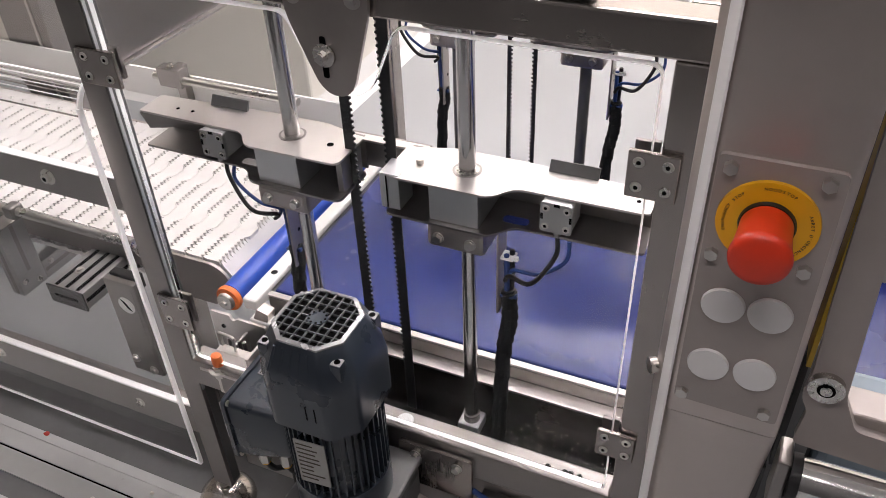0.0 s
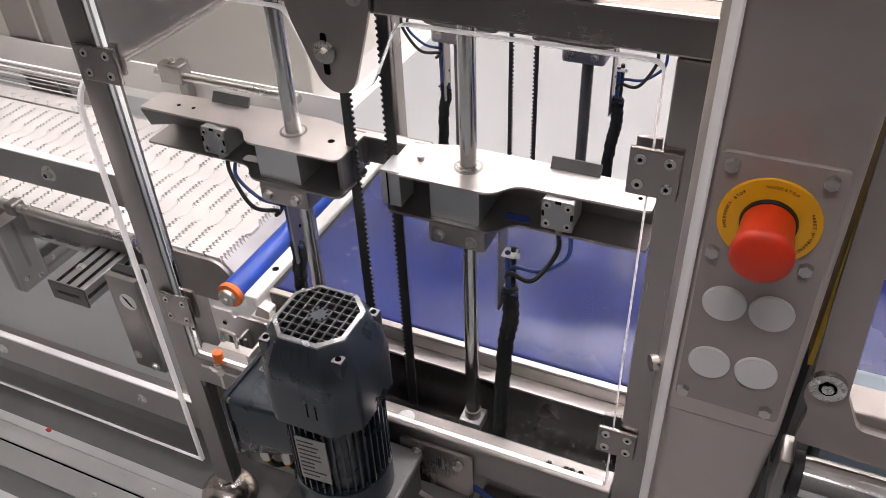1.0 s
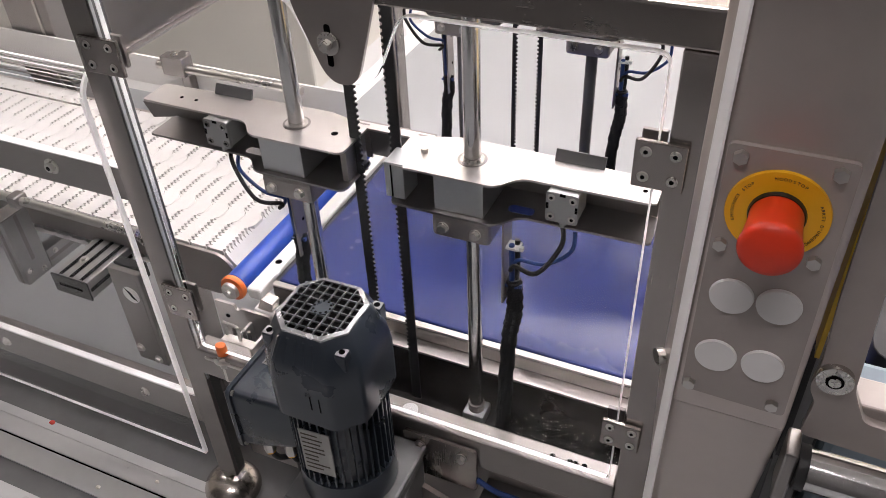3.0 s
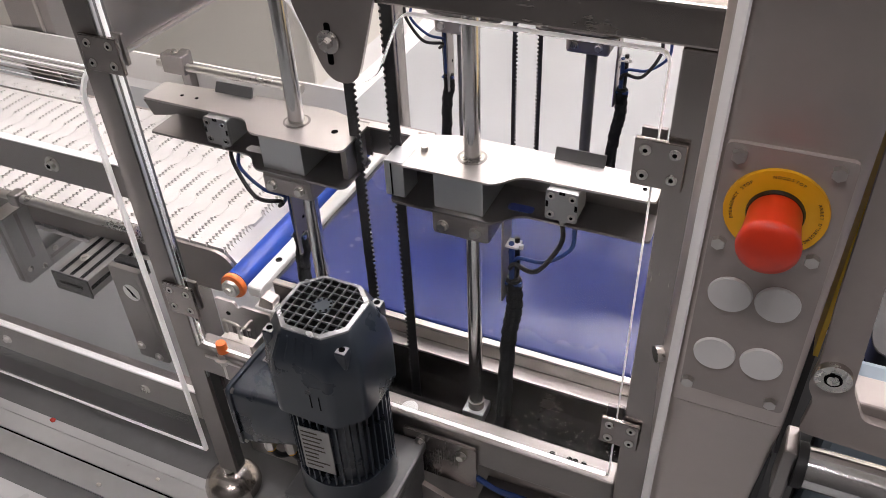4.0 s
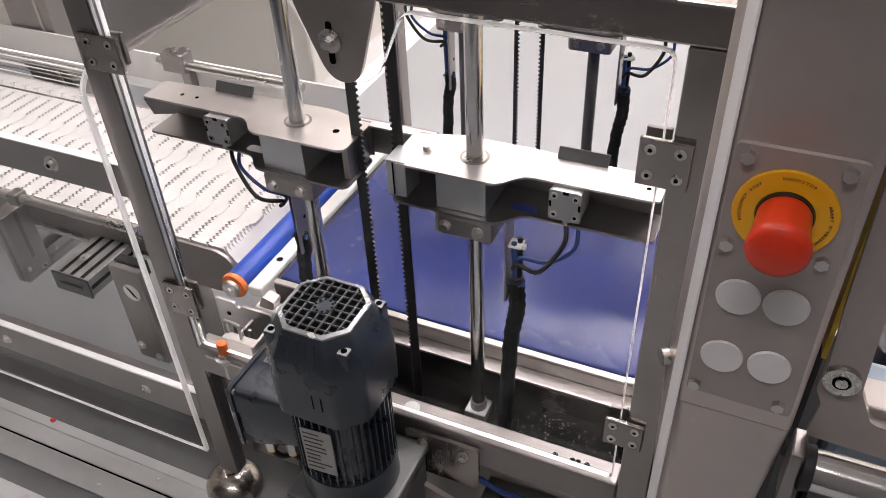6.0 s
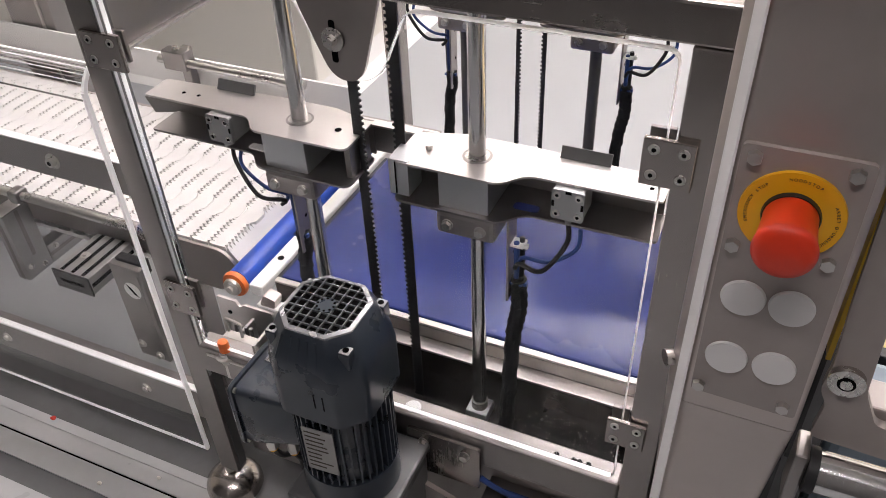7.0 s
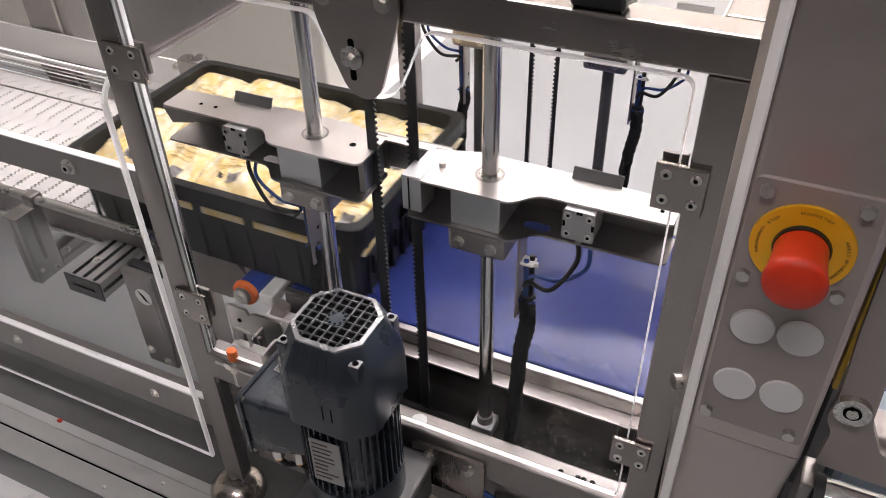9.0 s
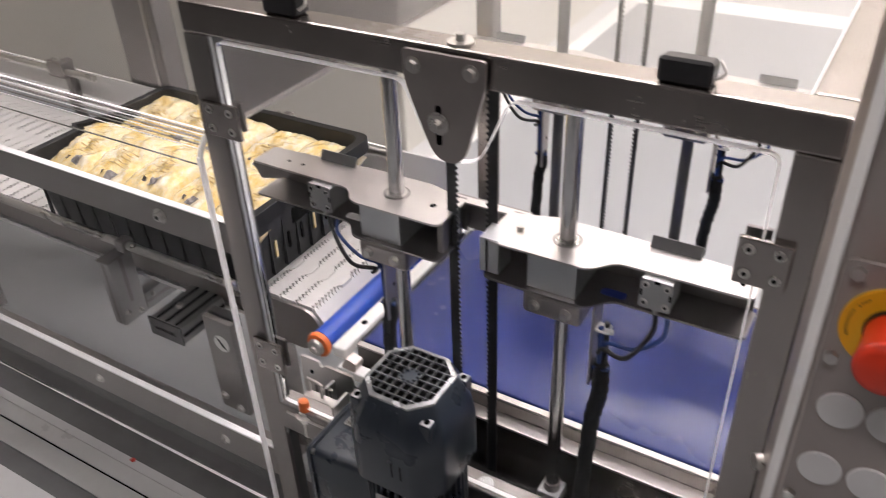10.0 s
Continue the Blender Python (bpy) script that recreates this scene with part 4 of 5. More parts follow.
def gear_motor():
    m = empty("gear_motor", "blue-grey painted electric gear motor standing upright", "motor", (MX, MY, 0.75))
    def oct_r(r, cut, n=3):
        return rounded(octagon(MX, MY, r, r, cut), cut * 0.22, n)

    cowl = loft([(oct_r(0.0670, 0.028), MZ - 0.125), (oct_r(0.0670, 0.028), MZ - 0.058), (oct_r(0.0640, 0.028), MZ - 0.034), (oct_r(0.0515, 0.0235), MZ - 0.004), (oct_r(0.0480, 0.0225), MZ)])
    body = part("fan_cowl", cowl, MOTOR, m, "blue-grey fan cowl with bevelled shoulders", True)
    # rim round the grille, its highlight put into a pale colour
    outer, inner = octagon(MX, MY, 0.0480, 0.0480, 0.0225), octagon(MX, MY, 0.0428, 0.0428, 0.0200)
    bm = bmesh.new()
    o0, i0 = [bm.verts.new((x, y, MZ + 0.0005)) for x, y in outer], [bm.verts.new((x, y, MZ + 0.0042)) for x, y in inner]
    o1 = [bm.verts.new((x, y, MZ + 0.0032)) for x, y in outer]
    for k in range(8):
        j = (k + 1) % 8
        bm.faces.new((o0[k], o0[j], o1[j], o1[k]))
        bm.faces.new((o1[k], o1[j], i0[j], i0[k]))
    part("cowl_rim", bm, MOTOR_EDGE, body, "grille rim with its highlight painted pale")
    part("grille_recess", prism(octagon(MX, MY, 0.0438, 0.0438, 0.0205), "z", MZ + 0.0002, MZ + 0.0008), HOLE, body)
    for k in range(-3, 4):
        o = k * 0.0115
        lim = 0.0430 if abs(o) < 0.0230 else 0.0430 - (abs(o) - 0.0230)
        part("grille_bar", box((MX + o - 0.0008, MY - lim, MZ + 0.001), (MX + o + 0.0008, MY + lim, MZ + 0.0040)), GRILLE, body)
        part("grille_bar", box((MX - lim, MY + o - 0.0008, MZ + 0.001), (MX + lim, MY + o + 0.0008, MZ + 0.0038)), GRILLE, body)
    part("grille_hub", cyl((MX, MY, MZ + 0.001), (MX, MY, MZ + 0.0045), 0.0125, seg=24), MOTOR, body)
    for k in range(10):
        a = 2 * math.pi * k / 10
        part("hub_slot", cyl((MX + 0.0103 * math.cos(a), MY + 0.0103 * math.sin(a), MZ + 0.0046), (MX + 0.0103 * math.cos(a), MY + 0.0103 * math.sin(a), MZ + 0.0049), 0.0016, seg=8), HOLE, body)
    # corner lugs with holes
    for sx, sy in ((1, -1), (-1, -1), (1, 1), (-1, 1)):
        lx, ly = MX + sx * 0.0480, MY + sy * 0.0420
        lug = part("cowl_lug", box((lx - 0.007, ly - 0.007, MZ - 0.036), (lx + 0.007, ly + 0.007, MZ - 0.0125), 0.0015), MOTOR, body)
        part("lug_plate", box((lx - 0.006, ly - 0.006, MZ - 0.0123), (lx + 0.006, ly + 0.006, MZ - 0.0112)), CAST, lug)
        part("lug_hole", cyl((lx, ly, MZ - 0.0111), (lx, ly, MZ - 0.0107), 0.0038, seg=14), HOLE, lug)
    # stiffening ribs on the shoulder
    for u in (-0.034, -0.020, -0.007, 0.006, 0.019):
        rib = loft([([(MX + u - 0.0045, MY - 0.0610), (MX + u + 0.0045, MY - 0.0610), (MX + u + 0.0012, MY - 0.0643), (MX + u - 0.0012, MY - 0.0643)], MZ - 0.0345),
                    ([(MX + u * 0.8 - 0.0022, MY - 0.0500), (MX + u * 0.8 + 0.0022, MY - 0.0500), (MX + u * 0.8 + 0.0010, MY - 0.0530), (MX + u * 0.8 - 0.0010, MY - 0.0530)], MZ - 0.004)])
        part("shoulder_rib", rib, MOTOR, body)
    for u in (0.010, 0.022):
        part("cowl_slit", box((MX + u, MY - 0.0675, MZ - 0.098), (MX + u + 0.0016, MY - 0.0669, MZ - 0.075)), HOLE, body)
    # finned stator body
    part("stator", cyl((MX, MY, MZ - 0.255), (MX, MY, MZ - 0.125), 0.056, seg=40), MOTOR, m, "finned motor housing", True)
    for k in range(40):
        a = 2 * math.pi * k / 40
        if 2.6 < a < 3.7:
            continue
        ca, sa = math.cos(a), math.sin(a)
        fin = boxes(((0.054, -0.0012, MZ - 0.251), (0.0650, 0.0012, MZ - 0.1255)))
        bmesh.ops.transform(fin, matrix=Matrix.Translation((MX, MY, 0)) @ Matrix.Rotation(a, 4, "Z"), verts=fin.verts[:])
        part("fin", fin, MOTOR, m)
    part("end_shield", cyl((MX, MY, MZ - 0.302), (MX, MY, MZ - 0.2555), 0.066, 0.065, 40), MOTOR, m, "", True)
    # nameplate turned to the front left
    plate = boxes(((-0.021, -0.0675, MZ - 0.222), (0.021, -0.0660, MZ - 0.142)))
    rot = Matrix.Translation((MX, MY, 0)) @ Matrix.Rotation(radians(4), 4, "Z")
    bmesh.ops.transform(plate, matrix=rot, verts=plate.verts[:])
    np_ = part("nameplate", plate, LABEL, m, "silver nameplate with worn print")
    rnd = random.Random(3)
    for k in range(9):
        w = rnd.uniform(0.009, 0.018)
        line = boxes(((-0.018, -0.0679, MZ - 0.150 - k * 0.0080), (-0.018 + 2 * w, -0.0676, MZ - 0.1478 - k * 0.0080)))
        bmesh.ops.transform(line, matrix=rot, verts=line.verts[:])
        part("print_line", line, INK, np_)
    # terminal box on the side, its lid turned outwards
    def side_loft(rings):
        bm = loft([(rounded([(y0, z0), (y1, z0), (y1, z1), (y0, z1)], 0.010, 3), x) for x, y0, y1, z0, z1 in rings])
        bmesh.ops.transform(bm, matrix=Matrix(((0, 0, 1, 0), (1, 0, 0, 0), (0, 1, 0, 0), (0, 0, 0, 1))), verts=bm.verts[:])
        return bm

    t = part("terminal_box", side_loft([(0.048, -0.104, -0.034, 0.872, 0.955), (0.020, -0.108, -0.030, 0.866, 0.958), (-0.020, -0.115, -0.022, 0.858, 0.963), (-0.046, -0.117, -0.020, 0.855, 0.965)]), MOTOR, m, "dark terminal box", True)
    lid = part("box_lid", side_loft([(-0.0462, -0.121, -0.016, 0.851, 0.969), (-0.0520, -0.121, -0.016, 0.851, 0.969), (-0.0565, -0.116, -0.021, 0.856, 0.964), (-0.0600, -0.108, -0.030, 0.864, 0.956)]), MOTOR, t, "domed lid of the box", True)
    for y, z in ((-0.114, 0.858), (-0.114, 0.961), (-0.023, 0.961)):
        part("lid_screw", cyl((-0.047, y, z), (-0.043, y, z), 0.0042, seg=12), BOLT, lid)
    st = part("sticker", box((-0.036, -0.056, 0.9650), (-0.010, -0.036, 0.9662)), LABEL, t, "small barcode sticker")
    for k in range(7):
        part("sticker_bar", box((-0.033 + k * 0.0030, -0.054, 0.9663), (-0.0316 + k * 0.0030, -0.044, 0.9666)), INK, st)
    for x, y in ((-0.022, -0.096), (0.010, -0.090)):
        gl = part("cable_gland", cyl((x, y, 0.832), (x, y, 0.8575), 0.009, seg=6), BOLT, t)
        part("gland_ring", cyl((x, y, 0.828), (x, y, 0.8318), 0.007, seg=14), YELLOW, gl)
        part("lead", tube([(x, y, 0.829), (x + 0.004, y + 0.012, 0.80), (x + 0.012, y + 0.045, 0.775)], 0.0045), BLACK, gl)
    part("mains_cable", tube([(MX - 0.172, -0.006, 0.93), (MX - 0.184, -0.012, 0.90), (MX - 0.168, -0.018, 0.86), (MX - 0.150, -0.02, 0.80), (MX - 0.147, -0.02, 0.66), (MX - 0.150, -0.015, 0.56)], 0.007, 12), BLACK, m, "black mains cable")
    # gear unit under the motor
    gu = part("gear_unit", boxes(((MX - 0.060, MY - 0.060, 0.66), (MX + 0.078, MY + 0.078, 0.825)), bevel=0.012), GEAR, m, "grey cast gear unit")
    part("gear_flange", box((MX - 0.066, MY - 0.070, 0.8255), (MX + 0.080, MY + 0.080, 0.8395), 0.004), GEAR, m)


def under_gear():
    """Bracket plates, hoses and cover under the bottom rail."""
    b = empty("drive_bracket", "flat steel drive bracket with two hex bolts", "bracket", (0.2, 0, 0.79))
    part("plate", prism(rounded([(0.150, 0.770), (0.262, 0.770), (0.262, 0.856), (0.150, 0.856)], 0.005), "y", -0.008, -0.002), STEEL_Z, b)
    for x in (0.176, 0.240):
        part("bolt", hex_bolt((x, -0.008, 0.836), r=0.0065, h=0.006, washer=0.008), BOLT, b)
    arm = part("link_arm", prism(rounded([(0.150, 0.70), (0.245, 0.70), (0.252, 0.742), (0.165, 0.775), (0.150, 0.775)], 0.008), "y", -0.030, -0.022), STEEL_MID, b, "link arm with a pivot bolt")
    part("pivot_bolt", hex_bolt((0.228, -0.030, 0.728), r=0.008, h=0.008, washer=0.012), BOLT, arm)
    part("motor_foot", box((0.100, -0.036, 0.700), (0.149, -0.002, 0.772), 0.003), CAST, b)
    p = empty("lower_panel", "dark grey lower cover panel of the lift", "panel", (0.1, 0.02, 0.6))
    part("sheet", box((-0.205, 0.042, FLOOR + 0.12), (0.452, 0.048, 0.785)), STEEL_DARK, p)
    part("shelf", box((0.262, -0.006, 0.735), (0.452, 0.040, 0.740)), STEEL_DARK, p)
    lock = part("quarter_turn", cyl((0.345, 0.010, 0.7402), (0.345, 0.010, 0.744), 0.017, seg=28), CAST, p, "round quarter-turn fastener", True)
    part("slit", box((0.344, 0.001, 0.7441), (0.346, 0.019, 0.7446)), HOLE, lock)
    h = empty("air_hose", "blue pneumatic hoses under the bottom rail", "hose", (0.3, 0, 0.78))
    part("hose", tube([(0.262, -0.004, 0.792), (0.29, -0.006, 0.782), (0.315, -0.004, 0.778), (0.345, 0.0, 0.772)], 0.004), BLUE_CABLE, h)
    part("hose", tube([(0.262, -0.002, 0.784), (0.30, -0.004, 0.774), (0.335, 0.0, 0.768)], 0.003), BLUE_CABLE, h)
    part("hose", tube([(0.242, -0.045, 0.722), (0.246, -0.05, 0.70), (0.244, -0.05, 0.66)], 0.005), BLUE_CABLE, h)


def left_fittings():
    """Sensor with the orange cap, its bracket, and the steel bracket under the roller."""
    s = empty("proximity_sensor", "orange capped proximity sensor on a steel bracket", "sensor", (-0.17, 0.01, 0.85))
    part("bracket", boxes(((-0.204, -0.002, 0.855), (-0.120, 0.060, 0.8605)), ((-0.125, 0.020, 0.861), (-0.120, 0.06, 0.89)), bevel=0.001), STEEL_PLATE, s)
    for x in (-0.140, -0.132, -0.124):
        part("notch", box((x - 0.0018, 0.040, 0.8606), (x + 0.0018, 0.048, 0.8611)), HOLE, s)
    part("barrel", cyl((-0.171, 0.008, 0.815), (-0.171, 0.008, 0.872), 0.0085, seg=20), BOLT, s, "", True)
    part("nut", cyl((-0.171, 0.008, 0.8635), (-0.171, 0.008, 0.8695), 0.0125, seg=6), BOLT, s)
    part("washer", cyl((-0.171, 0.008, 0.8607), (-0.171, 0.008, 0.8632), 0.0175, seg=28), BOLT, s, "", True)
    part("lock_nut", cyl((-0.171, 0.008, 0.8485), (-0.171, 0.008, 0.8545), 0.0125, seg=6), BOLT, s)
    part("cap", revolve([(0.0094, 0.0), (0.0096, 0.002), (0.0094, 0.017), (0.0084, 0.0195), (0.004, 0.0205)], (-0.171, 0.008, 0.8722)), ORANGE, s, "orange cap", True)
    b = empty("roller_bracket", "stainless bracket carrying the transfer roller", "bracket", (-0.2, 0.1, 0.85))
    face = [(-0.248, 0.790), (-0.150, 0.790), (-0.140, 0.830), (-0.140, 0.884), (-0.196, 0.884), (-0.200, 0.878), (-0.206, 0.878), (-0.210, 0.888), (-0.248, 0.888)]
    part("plate", prism(rounded(face, 0.003, 2), "y", 0.096, 0.101), STEEL_PLATE, b, "notched upright plate")
    part("pin", cyl((-0.226, 0.096, 0.860), (-0.226, 0.0945, 0.860), 0.004, seg=14), HOLE, b)
    part("clip", tube([(-0.200, 0.058, 0.850), (-0.200, 0.057, 0.884), (-0.197, 0.056, 0.888), (-0.174, 0.054, 0.888), (-0.171, 0.053, 0.884), (-0.171, 0.053, 0.856)], 0.0028, 10, 4), BOLT, b, "bent wire clip", True)
    part("tab", box((-0.182, 0.062, 0.800), (-0.177, 0.0955, 0.862), 0.001), STEEL_PLATE, b)
    for k in range(4):
        part("pin", cyl((-0.196 + k * 0.010, 0.070, 0.842), (-0.196 + k * 0.010, 0.070, 0.866), 0.003, seg=10), STEEL_DARK, b)
    part("arm", box((-0.176, 0.104, 0.868), (-0.118, 0.127, 0.886), 0.003), WHITE, b)
    part("stub", prism(rounded([(-0.168, 0.8865), (-0.140, 0.8865), (-0.136, 0.904), (-0.158, 0.910)], 0.004), "y", 0.106, 0.126), STEEL_SOFT, b)


# ---- control column ----
CF = -0.218


def glyphs(text, size):
    cu = bpy.data.curves.new("legend_text", "FONT")
    cu.body = text
    cu.size = size
    cu.align_x = "CENTER"
    cu.align_y = "CENTER"
    cu.extrude = 0.0001
    ob = bpy.data.objects.new("legend_text", cu)
    scene.collection.objects.link(ob)
    bpy.context.view_layer.update()
    me = bpy.data.meshes.new_from_object(ob.evaluated_get(bpy.context.evaluated_depsgraph_get()))
    bpy.data.objects.remove(ob)
    return me


def arc_text(text, cx, cz, r, mid, step, size, y):
    """Words set letter by letter round a circle on an upright face; mid: degrees clockwise from the top."""
    bm = bmesh.new()
    n = len(text)
    for i, ch in enumerate(text):
        if ch == " ":
            continue
        a = radians(mid + (i - (n - 1) / 2) * step)
        me = glyphs(ch, size)
        one = bmesh.new()
        one.from_mesh(me)
        m = Matrix.Translation((cx + r * math.sin(a), y, cz + r * math.cos(a))) @ Matrix.Rotation(a, 4, "Y") @ Matrix.Rotation(radians(90), 4, "X")
        bmesh.ops.transform(one, matrix=m, verts=one.verts[:])
        one.to_mesh(me)
        one.free()
        bm.from_mesh(me)
        bpy.data.meshes.remove(me)
    return bm


def control_column():
    c = empty("control_column", "bead-blasted steel control column with emergency stop", "control panel", (0.55, -0.18, FLOOR))
    out = rounded([(0.5135, CF + 0.002), (0.593, CF + 0.002), (0.593, -0.06), (0.4985, -0.06), (0.4985, -0.196)], [0.004, 0.006, 0.003, 0.003, 0.003], 5)
    part("housing", prism(out, "z", 1.300, 2.0), STEEL_SOFT, c, "tall steel housing", True)
    back = [(x, y + 0.085 if y < -0.1 else y) for x, y in out]
    part("lower_housing", loft([(back, FLOOR + 0.02), (back, 1.06), (out, 1.2995)]), STEEL_SOFT, c, "lower housing folded back", True)
    # highlight down the column's corner, set as a white strip
    part("bright_corner", prism([(0.5045, -0.2062), (0.5050, -0.2072), (0.5125, CF + 0.0015), (0.5110, CF + 0.0015)], "z", 1.10, 2.0), WHITE_EDGE, c, "corner edge with its glare painted white")
    part("side_bolt", cyl((0.499, -0.196, 1.322), (0.494, -0.199, 1.322), 0.0065, seg=20), BOLT, c, "", True)
    plate = part("panel_plate", prism(rounded([(0.5170, 1.320), (0.5885, 1.318), (0.5865, 1.5265), (0.5150, 1.5265)], 0.004), "y", CF - 0.0020, CF + 0.0018), STEEL_PANEL, c, "bolted control plate")
    for x, z in ((0.523, 1.519), (0.577, 1.519), (0.522, 1.455), (0.577, 1.456), (0.522, 1.327), (0.579, 1.327)):
        part("bolt", hex_bolt((x, CF - 0.002, z), r=0.0047, h=0.0040), BOLT, plate)
    for x, z in ((0.536, 1.415), (0.5655, 1.4155), (0.5352, 1.360), (0.5662, 1.361)):
        part("blanking_plug", cyl((x, CF - 0.0021, z), (x, CF - 0.0042, z), 0.0142, 0.0136, 40), CAP_WHITE, plate, "round white blanking plug", True)
    ex, ez = 0.5498, 1.4850
    stop = part("emergency_stop", cyl((ex, CF - 0.0021, ez), (ex, CF - 0.0045, ez), 0.0300, 0.0297, 64), YELLOW, plate, "yellow legend disc of the emergency stop", True)
    bm = revolve([(0.0155, 0.0046), (0.0155, 0.014), (0.0160, 0.022), (0.0168, 0.032), (0.0177, 0.0365), (0.0179, 0.0385), (0.0175, 0.0405), (0.0162, 0.0422), (0.0130, 0.0437), (0.0080, 0.0447), (0.0010, 0.0450)], (ex, CF, ez), "y", 56)
    part("mushroom_button", bm, RED, stop, "red mushroom push button", True)
    part("button_collar", cyl((ex, CF - 0.0046, ez), (ex, CF - 0.0075, ez), 0.0168, 0.0162, 40), BLACK_PLASTIC, stop, "", True)
    for words, mid, step in (("EMERGENCY STOP", -76, 5.2), ("NOODSTOP", 8, 5.6), ("ARRET D'URGENCE", 98, 5.0)):
        part("legend", arc_text(words, ex, ez, 0.0252, mid, step, 0.0027, CF - 0.0047), INK, stop, "dark lettering round the disc")
    return c


def infeed_side():
    """Parts of the infeed beyond the control column: pivot arm, cover, steel roller and yellow seal."""
    a = empty("pivot_arm", "grey steel pivot arm with a round bolt head", "arm", (0.62, -0.16, 1.3))
    yq = -0.185
    out = rounded([(0.607, 1.268), (0.72, 1.262), (0.72, 1.292), (0.645, 1.297), (0.632, 1.326), (0.615, 1.62), (0.5975, 1.62), (0.6025, 1.40), (0.6055, 1.345), (0.603, 1.318), (0.610, 1.305)], 0.006)
    part("arm_plate", prism(out, "y", yq, yq + 0.008), STEEL_PANEL, a, "bent grey arm plate")
    part("bolt_head", cyl((0.6165, yq - 0.006, 1.3355), (0.6165, yq - 0.0003, 1.3355), 0.0125, seg=32), BOLT, a, "", True)
    part("bolt_recess", cyl((0.6165, yq - 0.0066, 1.3355), (0.6165, yq - 0.0061, 1.3355), 0.0062, seg=24), HOLE, a)
    part("bolt_core", cyl((0.6165, yq - 0.0075, 1.3355), (0.6165, yq - 0.0067, 1.3355), 0.0042, seg=24), BOLT, a)
    part("shelf", box((0.628, yq + 0.0085, 1.275), (0.80, -0.146, 1.306), 0.002), STEEL_PANEL, a)
    r = empty("steel_roller", "polished steel roller with a black end cap", "roller", (0.65, -0.17, 1.24))
    part("tube", cyl((0.619, -0.195, 1.243), (0.90, -0.195, 1.243), 0.017, seg=32), CHROME, r, "", True)
    part("end_cap", cyl((0.611, -0.195, 1.243), (0.6185, -0.195, 1.243), 0.0185, seg=28), BLACK, r, "", True)
    part("mount", box((0.600, -0.205, 1.205), (0.6105, -0.176, 1.264), 0.002), STEEL_DARK, r)
    s = empty("door_seal", "yellow edge seal behind the control column", "seal", (0.61, -0.1, 1.4))
    part("strip", box((0.6005, -0.176, 1.34), (0.6040, -0.150, 1.62)), YELLOW_SEAL, s)
    part("gasket", box((0.6010, -0.149, 1.195), (0.6060, -0.120, 1.62)), BLACK, s)
    p = empty("infeed_panel", "dark steel side panel of the infeed conveyor", "panel", (1.0, 0.1, 0.7))
    part("sheet", box((0.500, 0.118, FLOOR + 0.05), (2.2, 0.124, 0.885), 0.001), STEEL_DARK, p)
    part("inner_guide", box((0.500, 0.590, 0.905), (2.2, 0.625, 0.985), 0.003), BLACK_PLASTIC, p, "black side guide")
    part("inner_post", box((0.560, 0.640, FLOOR), (0.640, 0.70, 1.10), 0.003), BLACK_PLASTIC, p)
    part("clip", hex_bolt((0.575, 0.59, 0.965), r=0.008, h=0.008), BOLT, p)
    q = empty("drive_cover", "pale blue-grey drive cover beside the infeed", "cover", (0.75, 0.06, 1.0))
    part("shell", box((0.664, 0.030, 0.80), (0.95, 0.112, 1.095), 0.012), PALE_BLUE, q)
    fan = part("fan_housing", box((0.604, 0.045, 0.63), (0.662, 0.112, 1.145), 0.004), BLACK_PLASTIC, q, "black fan housing with a pale grille")
    part("fan_rim", boxes(((0.605, 0.108, 1.1455), (0.661, 0.112, 1.150)), ((0.605, 0.045, 1.1455), (0.661, 0.049, 1.150))), MOTOR_EDGE, fan)
    for k in range(5):
        part("grille_bar", box((0.609 + k * 0.011, 0.0492, 1.1455), (0.6105 + k * 0.011, 0.1078, 1.149)), MOTOR_EDGE, fan)
        part("grille_bar", box((0.606, 0.058 + k * 0.010, 1.1456), (0.660, 0.0595 + k * 0.010, 1.1485)), MOTOR_EDGE, fan)
    bar = part("cross_bar", box((0.600, 0.130, 1.205), (0.70, 0.142, 1.225), 0.001), STEEL_MID, q)
    part("nut", hex_bolt((0.637, 0.1295, 1.214), r=0.006, h=0.006, washer=0.009), BOLT, bar)
    part("side_skirt", box((0.594, -0.150, 0.62), (0.600, 0.10, 1.19), 0.001), BLACK_PLASTIC, q, "dark side skirt")
    part("back_shield", box((0.6005, -0.060, 0.632), (0.640, -0.054, 1.262), 0.001), GEAR, q, "dark grey shield plate")
    part("floor_pan", box((0.601, -0.16, 0.62), (1.2, 0.029, 0.63)), BLACK_PLASTIC, q, "dark pan under the infeed")
    g = empty("column_chain", "black toothed strip between post and column", "belt", (0.495, 0.02, 1.2))
    part("strip", box((0.4925, 0.0, 0.9), (0.4965, 0.03, 1.50)), BLACK, g)
    bm = bmesh.new()
    for k in range(70):
        add_box(bm, (0.4923, -0.002, 0.905 + k * 0.0085), (0.4968, -0.0002, 0.910 + k * 0.0085))
    part("teeth", bm, BLACK_PLASTIC, g)


# ---- crate and its load ----
CRATE_Z = 0.9005
CL, CW, CH = 0.600, 0.404, 0.165


